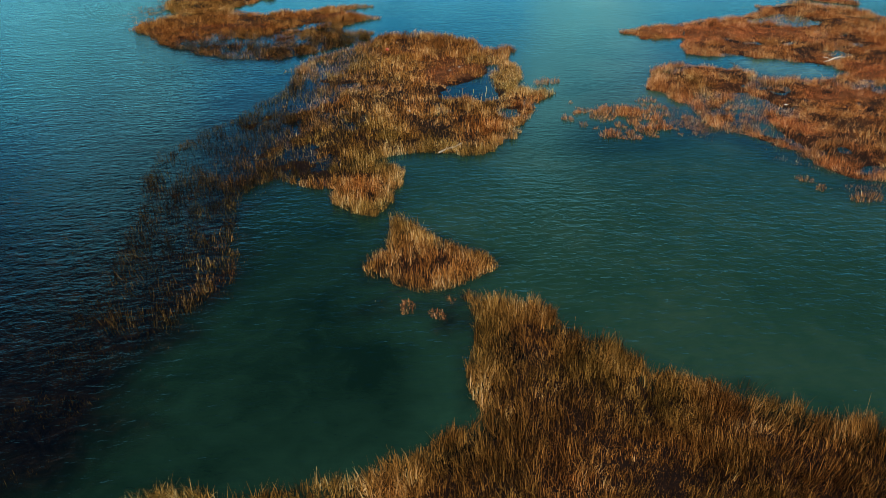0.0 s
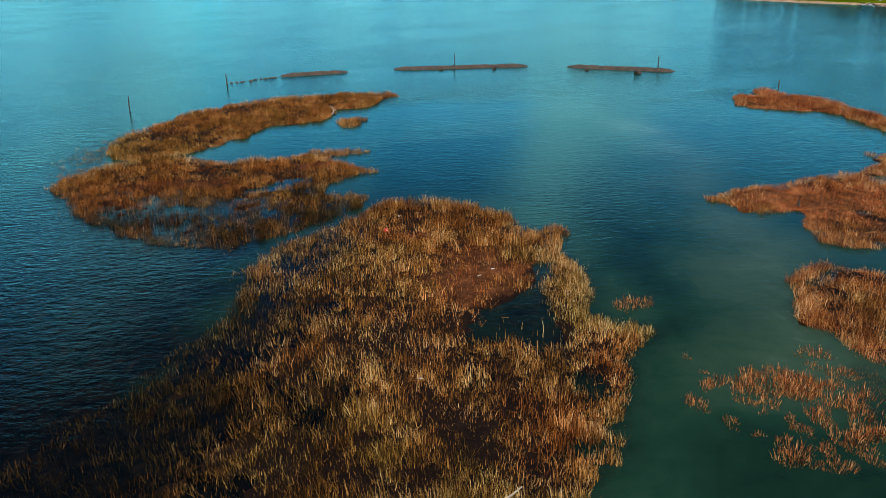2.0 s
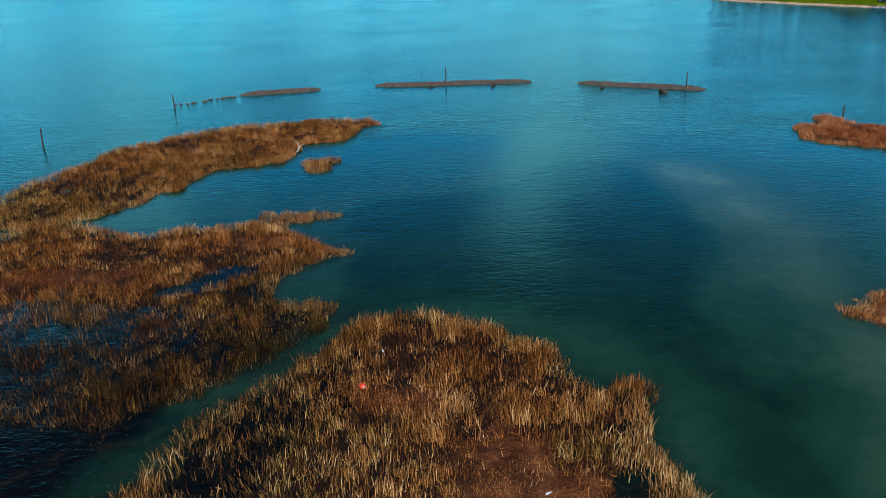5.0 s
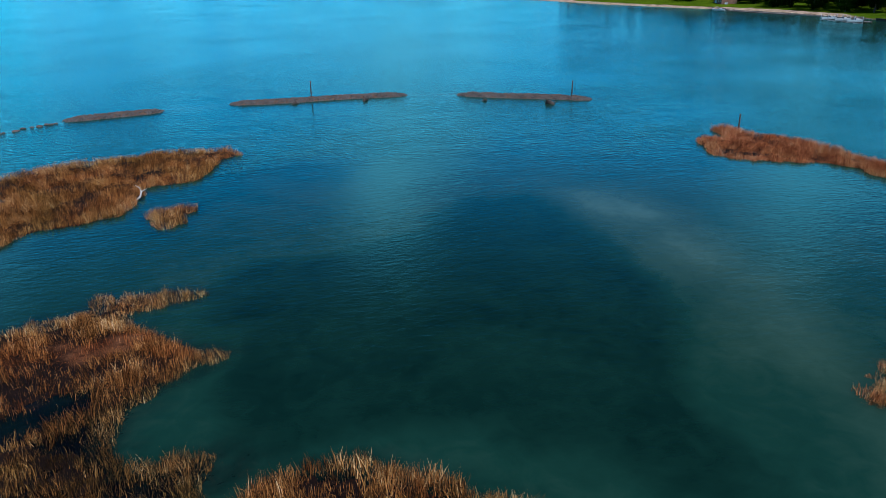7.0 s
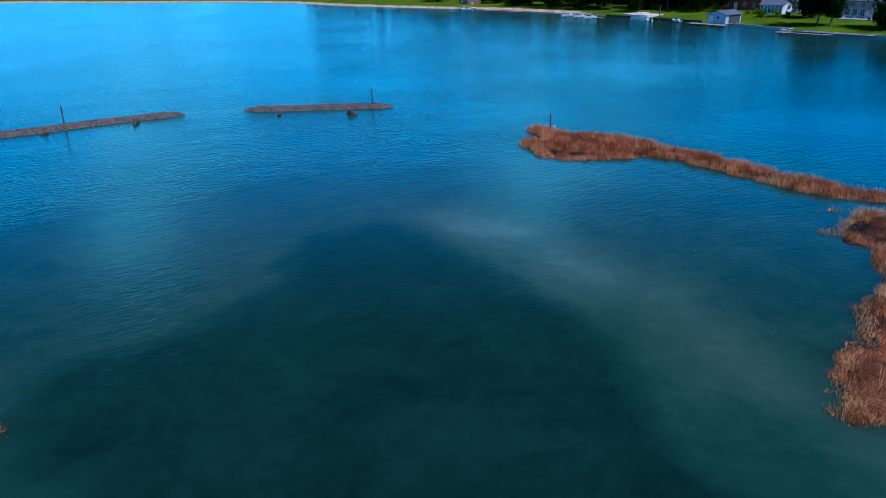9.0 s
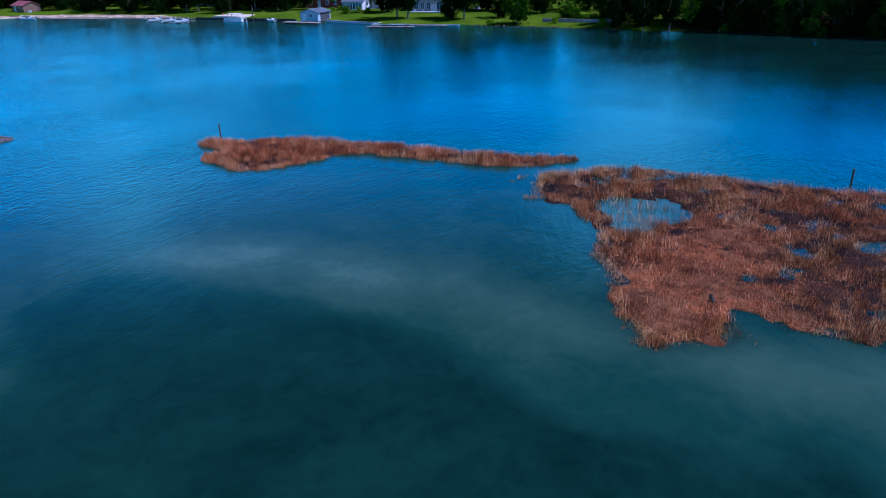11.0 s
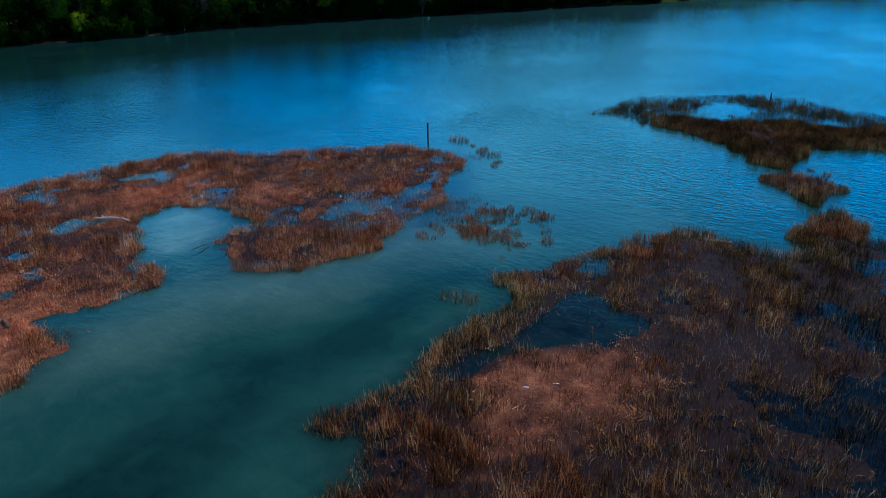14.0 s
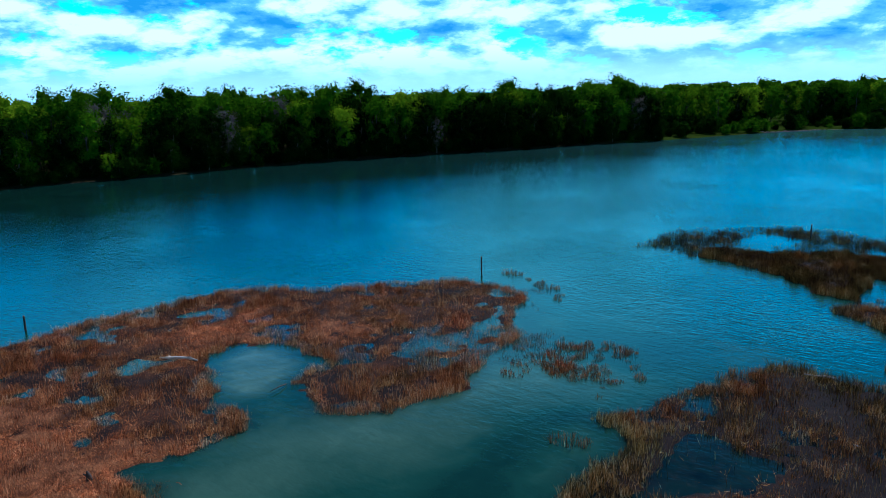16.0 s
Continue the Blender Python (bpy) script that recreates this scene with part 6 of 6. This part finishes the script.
def pontoon_boat():
    t = thing("pontoon_boat", "white pontoon boat moored at the lawn", "boat", (169.3, 227.5, 0), 88)
    for y in (-0.9, 0.9):
        part("hull", tube(bmesh.new(), [(-3.9, y, 0.1), (-3.4, y, 0.12), (3.2, y, 0.12), (3.9, y, 0.28)], [0.12, 0.32, 0.32, 0.08], 12), METAL, t, "metal float", True)
    part("deck", boxed(-3.7, 3.7, -1.25, 1.25, 0.44, 0.54, bevel=0.02), WHITE, t)
    for y in (-1.2, 1.2):
        for k in range(5):
            part("fence_panel", boxed(-3.5 + k * 1.35, -2.25 + k * 1.35, y - 0.03, y + 0.03, 0.6, 1.15, bevel=0.01), WHITE, t)
    for x, y in ((-2.8, -0.8), (-2.8, 0.8), (1.6, -0.8), (1.6, 0.8)):
        part("seat", boxed(x - 0.7, x + 0.7, y - 0.3, y + 0.3, 0.545, 0.95, bevel=0.06), VINYL if x > 0 else WHITE, t)
    for x in (-1.8, 1.4):
        for y in (-1.1, 1.1):
            part("canopy_post", tube(bmesh.new(), [(x, y, 0.54), (x, y, 2.3)], [0.025, 0.025], 6), METAL, t)
    part("canopy", boxed(-2.1, 1.7, -1.25, 1.25, 2.3, 2.38, bevel=0.03), WHITE, t, "white canvas canopy")
    part("motor", boxed(-4.3, -3.75, -0.25, 0.25, 0.2, 1.1, bevel=0.06), DARKTRIM, t, "black outboard motor")


pontoon_boat()
piling(172.8, 223.4, 4.4, 0, "tall dark mooring post by the pontoon boat", 1.0, 0.16)
# the second, thin pole stands in for a sailboat's mast
piling(173.2, 232.0, 7.0, 1, "slender pole at the lawn's edge, standing in for a sailboat mast", 0.8, 0.06)


def small_boat(label, x, y, turn, z=0.35, length=5.0, mat=WHITE):
    t = thing("boat", label, "boat", (x, y, z), turn, "small boats at the docks")
    bm = bmesh.new()
    prof = [(-0.5, 0.62, 0.0), (-0.2, 0.8, -0.02), (0.15, 0.75, 0.0), (0.38, 0.45, 0.08), (0.5, 0.02, 0.18)]
    rows_ = []
    for u, w, lift in prof:
        x0 = u * length
        rows_.append([bm.verts.new(v) for v in ((x0, -w, 0.55 + lift), (x0, -w * 0.75, 0.1 + lift), (x0, 0, -0.1 + lift), (x0, w * 0.75, 0.1 + lift), (x0, w, 0.55 + lift))])
    for a, b in zip(rows_[:-1], rows_[1:]):
        for k in range(4):
            bm.faces.new((a[k], b[k], b[k + 1], a[k + 1]))
        bm.faces.new((a[4], b[4], b[0], a[0]))
    bm.faces.new(rows_[0])
    bm.faces.new(rows_[-1][::-1])
    bmesh.ops.recalc_face_normals(bm, faces=bm.faces)
    part("hull", bm, mat, t)
    part("windscreen", boxed(-0.1, 0.0, -0.5, 0.5, 0.56, 0.95, bevel=0.01), PANE, t, "tinted windscreen")
    for y0 in (-0.3, 0.3):
        part("seat", boxed(-1.1, -0.5, y0 - 0.22, y0 + 0.22, 0.56, 0.9, bevel=0.05), WHITE, t)
    part("motor", boxed(-length / 2 - 0.35, -length / 2 + 0.02, -0.2, 0.2, 0.2, 0.95, bevel=0.05), DARKTRIM, t, "black outboard motor")


def boat_lift(x, y, turn):
    t = thing("boat_lift", "metal boat lift frame standing in shallow water", "boat lift", (x, y, 0), turn, "boat lifts")
    for a in (-1.6, 1.6):
        for b in (-1.4, 1.4):
            part("post", tube(bmesh.new(), [(a, b, -1.2), (a, b, 2.0)], [0.06, 0.06], 6), METAL, t)
        part("cross_beam", boxed(a - 0.05, a + 0.05, -1.4, 1.4, 0.12, 0.24), METAL, t)
    for b in (-0.6, 0.6):
        part("bunk", boxed(-1.9, 1.9, b - 0.06, b + 0.06, 0.245, 0.33), PLANK, t)


for x, y in ((160.6, 240.5), (161.2, 246.0), (161.7, 252.0)):
    boat_lift(x, y, 86)
    small_boat("white runabout on a boat lift", x, y, 176, 0.45, 4.6)
small_boat("small white boat beside the timber seawall", 171.0, 215.5, 80, 0.2, 3.4)
small_boat("white boat moored off the beach", 158.5, 304.0, 110, 0.15, 5.5)


def kayak(x, y, turn):
    t = thing("kayak", "bright green plastic kayak lying on the lawn edge", "kayak", (x, y, land_z(x, y) + 0.18), turn)
    part("hull", tube(bmesh.new(), [(-1.8, 0, 0.12), (-1.2, 0, 0.02), (0, 0, 0), (1.2, 0, 0.02), (1.8, 0, 0.12)], [0.03, 0.26, 0.33, 0.26, 0.03], 12), GREEN, t, smooth=True)
    part("cockpit", boxed(-0.45, 0.35, -0.2, 0.2, 0.28, 0.36, bevel=0.06), DARKTRIM, t, "black cockpit rim")


kayak(175.6, 211.0, 85)


def garden_chair(x, y, turn, label, mat):
    t = thing("garden_chair", label, "chair", (x, y, land_z(x, y)), turn, "garden chairs on the lawns")
    part("seat", boxed(-0.3, 0.3, -0.3, 0.3, 0.36, 0.42, bevel=0.01), mat, t)
    part("backrest", boxed(0.24, 0.31, -0.3, 0.3, 0.425, 1.0, bevel=0.01), mat, t)
    for a in (-0.26, 0.26):
        for b in (-0.26, 0.26):
            part("leg", boxed(a - 0.03, a + 0.03, b - 0.03, b + 0.03, 0, 0.355), mat, t)


for x, y in ((173.0, 322.0), (172.6, 320.6), (196.6, 173.0), (196.4, 177.5), (196.8, 180.5), (212, 248), (211.6, 244.5)):
    garden_chair(x, y, 0, "white garden chair on the grass", WHITE)
for x, y in ((178.6, 236.4), (178.9, 238.3), (179.0, 240.2)):
    garden_chair(x, y, 0, "orange garden chair on the sandy terrace", VINYL)
terrace = boxed(175.2, 183.0, 230.5, 241.0, 0.5, 1.02, bevel=0.03)
tagged(finish("terrace", terrace, stained("pale_sand_paving", (0.42, 0.34, 0.26), (0.66, 0.56, 0.46), 1.0, 0.9, 0.1, 14.0, 0.01)), "pale sandy paved terrace on the lawn", "terrace")


def picket_fence(x0, y0, x1, y1):
    length = math.hypot(x1 - x0, y1 - y0)
    t = thing("fence", "white picket garden fence", "fence", (x0, y0, land_z(x0, y0)), math.degrees(math.atan2(y1 - y0, x1 - x0)))
    first = part("picket", boxed(-0.05, 0.05, -0.015, 0.015, 0.05, 1.3), WHITE, t)
    for k in range(int(length / 0.16)):
        o = first if k == 0 else new("picket", first.data)
        o.parent = t
        o.location = (k * 0.16, 0, 0)
    for z in (0.35, 1.0):
        part("rail", boxed(0, length, 0.02, 0.06, z, z + 0.09), WHITE, t)


picket_fence(206, 164.5, 214, 161.0)


def riprap(x0, y0, x1, y1, n, seed, mat=STONE, label="pale broken stones along the water's edge"):
    g = np.random.default_rng(seed)
    spots = []
    for k in range(n):
        u = g.uniform(0, 1)
        x, y = x0 + (x1 - x0) * u + g.uniform(-1.6, 1.6), y0 + (y1 - y0) * u + g.uniform(-1, 1)
        spots.append(((x, y, max(-0.05, land_z(x, y)) + 0.03), g.uniform(0.12, 0.38)))
    ob = new("riprap", quick_mesh("riprap", *stones_mesh(spots, seed), mat))
    tagged(ob, label, "rocks", kind="stuff")


riprap(175, 250, 163, 318, 420, 1)
riprap(174.5, 153, 172.5, 112, 110, 2, PILING, "dark wet stones and roots along the bank")
riprap(60, -186, 45, -208, 200, 3)

def beach_drift():
    """Bleached and dark logs washed up along the beaches."""
    g = random.Random(31)
    for k in range(26):
        u = k / 25
        x, y = 173.6 - 9.5 * u ** 1.3 + g.uniform(-0.6, 1.6), 252 + 66 * u + g.uniform(-1, 1)
        length = g.uniform(1.2, 3.6)
        dark = g.random() < 0.6
        snag("driftwood_log", "dark wet log washed up on the beach" if dark else "bleached log washed up on the beach", (x, y, land_z(x, y) + 0.1), g.uniform(60, 130),
             [(-length / 2, 0, 0), (0, g.uniform(-0.2, 0.2), 0.05), (length / 2, 0, 0.02)], [0.14, 0.17, 0.08], [([(0.2, 0, 0.1), (0.5, 0.4, 0.45)], [0.06, 0.02])], PILING if dark else DRIFT)


beach_drift()
WILLOW = tree_meshes(21, 9.0, 4.2, 0.22, 2600, 0.26, LEAF, 1.2)
# lawn trees whose crowns carry shade as a near-black leaf colour
LAWN_TREE = tree_meshes(22, 14.0, 5.2, 0.26, 2000, 0.44, LEAF_SHADED)
SHADED_TREE = tree_meshes(24, 13.0, 6.0, 0.10, 2000, 0.46, LEAF_SHADED)
BUSH = tree_meshes(23, 3.6, 2.6, 0.02, 1000, 0.28, LEAF_PALE)
for x, y, meshes, scale, label in (
        (178, 141, WILLOW, 1.0, "pale green weeping willow on the bank"), (168.5, 106.5, LAWN_TREE, 0.75, "dark leafy tree overhanging the water"), (171.5, 101, LAWN_TREE, 0.8, "dark leafy tree on the bank"),
        (181, 178.5, LAWN_TREE, 1.0, "tall leafy lawn tree with a dark trunk"), (181.8, 175.4, LAWN_TREE, 0.9, "tall leafy lawn tree with a dark trunk"), (183.5, 158.5, LAWN_TREE, 1.0, "leafy lawn tree by the seawall"),
        (187, 262, LAWN_TREE, 0.9, "leaning leafy lawn tree"), (187.5, 257.5, LAWN_TREE, 0.95, "leafy lawn tree near the water"), (196, 240, LAWN_TREE, 1.05, "large leafy lawn tree"), (199, 233, LAWN_TREE, 1.0, "large leafy lawn tree"),
        (190, 276, LAWN_TREE, 1.05, "large dark lawn tree near the beach"), (187, 288, LAWN_TREE, 0.95, "dark lawn tree near the beach"), (184, 304, WILLOW, 1.0, "pale green tree behind the beach"),
        (186, 338, LAWN_TREE, 1.0, "dark tree beside the cabin"), (178, 350, LAWN_TREE, 1.0, "dark tree beside the cabin"), (200, 222, LAWN_TREE, 0.6, "small bare-looking lawn tree"),
        (222, 180, LAWN_TREE, 1.1, "large dark tree behind the houses"), (224, 190, LAWN_TREE, 1.1, "large dark tree behind the houses"), (222, 240, LAWN_TREE, 1.1, "large dark tree behind the lawn"),
        (180, 112, LAWN_TREE, 0.9, "dark leafy tree on the bank"), (186, 108, LAWN_TREE, 1.0, "dark leafy tree on the bank"), (196, 118, LAWN_TREE, 1.0, "dark leafy tree on the lawn"), (205, 150, LAWN_TREE, 0.9, "leafy tree behind the lawn"),
        (196, 190, SHADED_TREE, 0.95, "big tree beside the houses, leaves darkened for shade"),
        (195, 228, SHADED_TREE, 0.85, "big tree beside the houses, leaves darkened for shade"),
        (204, 232, SHADED_TREE, 1.05, "big tree beside the houses, leaves darkened for shade"),
        (195, 248, SHADED_TREE, 1.00, "big tree beside the houses, leaves darkened for shade"),
        (193, 268, SHADED_TREE, 1.00, "big tree beside the houses, leaves darkened for shade"),
        (196, 284, SHADED_TREE, 1.05, "big tree beside the houses, leaves darkened for shade"),
        (182, 296, SHADED_TREE, 0.80, "big tree beside the houses, leaves darkened for shade"),
        (190, 312, SHADED_TREE, 1.00, "big tree beside the houses, leaves darkened for shade"),
        (184, 330, SHADED_TREE, 0.90, "big tree beside the houses, leaves darkened for shade"),
        (172, 345, SHADED_TREE, 0.80, "big tree beside the houses, leaves darkened for shade"),
        (205, 160, SHADED_TREE, 1.05, "big tree beside the houses, leaves darkened for shade"),
        (216, 170, SHADED_TREE, 1.10, "big tree beside the houses, leaves darkened for shade"),
        (228, 212, SHADED_TREE, 1.15, "big tree beside the houses, leaves darkened for shade"),
        (230, 230, SHADED_TREE, 1.15, "big tree beside the houses, leaves darkened for shade"),
        (214, 188, SHADED_TREE, 1.00, "big tree beside the houses, leaves darkened for shade"),
        (200, 141, SHADED_TREE, 1.00, "big tree beside the houses, leaves darkened for shade"),
        (190, 120, SHADED_TREE, 1.00, "big tree beside the houses, leaves darkened for shade"),
        (196, 108, SHADED_TREE, 1.10, "big tree beside the houses, leaves darkened for shade"),
        (186, 98, SHADED_TREE, 1.00, "big tree beside the houses, leaves darkened for shade"),
        (210, 130, SHADED_TREE, 1.10, "big tree beside the houses, leaves darkened for shade"),
        (216, 146, SHADED_TREE, 1.10, "big tree beside the houses, leaves darkened for shade"),
        (228, 262, SHADED_TREE, 1.20, "big tree beside the houses, leaves darkened for shade"),
        (230, 280, SHADED_TREE, 1.20, "big tree beside the houses, leaves darkened for shade"),
        (183, 270, SHADED_TREE, 0.85, "big dark shade tree on the lawn"), (181, 282, SHADED_TREE, 0.8, "big dark shade tree behind the beach"), (179, 300, SHADED_TREE, 0.7, "dark shade tree behind the beach"), (186, 246, SHADED_TREE, 0.7, "dark shade tree on the lawn"), (184, 163, SHADED_TREE, 0.8, "dark shade tree by the seawall"), (199, 241, SHADED_TREE, 0.95, "big dark shade tree behind the lawn"), (198, 256, SHADED_TREE, 0.9, "big dark shade tree behind the lawn"), (194, 277, SHADED_TREE, 0.95, "big dark shade tree behind the lawn"), (189, 291, SHADED_TREE, 0.9, "big dark shade tree behind the beach"), (187, 305, SHADED_TREE, 0.85, "big dark shade tree behind the beach"), (183, 317, SHADED_TREE, 0.9, "big dark shade tree behind the beach"), (186, 340, SHADED_TREE, 1.0, "big dark tree behind the cabin"), (174, 114, SHADED_TREE, 0.7, "dark bushy tree overhanging the water"), (188, 149, SHADED_TREE, 0.6, "dark tree on the lawn"), (177, 108, SHADED_TREE, 0.95, "big dark tree overhanging the water"), (181, 96, SHADED_TREE, 1.0, "big dark tree on the bank")):
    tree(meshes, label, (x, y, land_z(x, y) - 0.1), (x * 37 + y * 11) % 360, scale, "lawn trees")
for x, y, k in ((191, 131, 1.0), (188, 128, 0.8), (196.5, 209.8, 0.35), (199.5, 209, 0.4), (191.5, 202, 0.6), (198, 201, 0.35), (197, 197, 0.35), (205, 186, 0.5), (204, 168, 0.4), (183, 124, 0.5), (179, 131, 0.45), (176.5, 118, 0.5), (176, 148, 0.5)):
    o = tree(BUSH, "rounded leafy garden shrub on the lawn", (x, y, land_z(x, y) - 0.05), (x * 13 + y * 7) % 360, k, "garden shrubs")
    o.name, o["category"] = "shrub", "shrub"
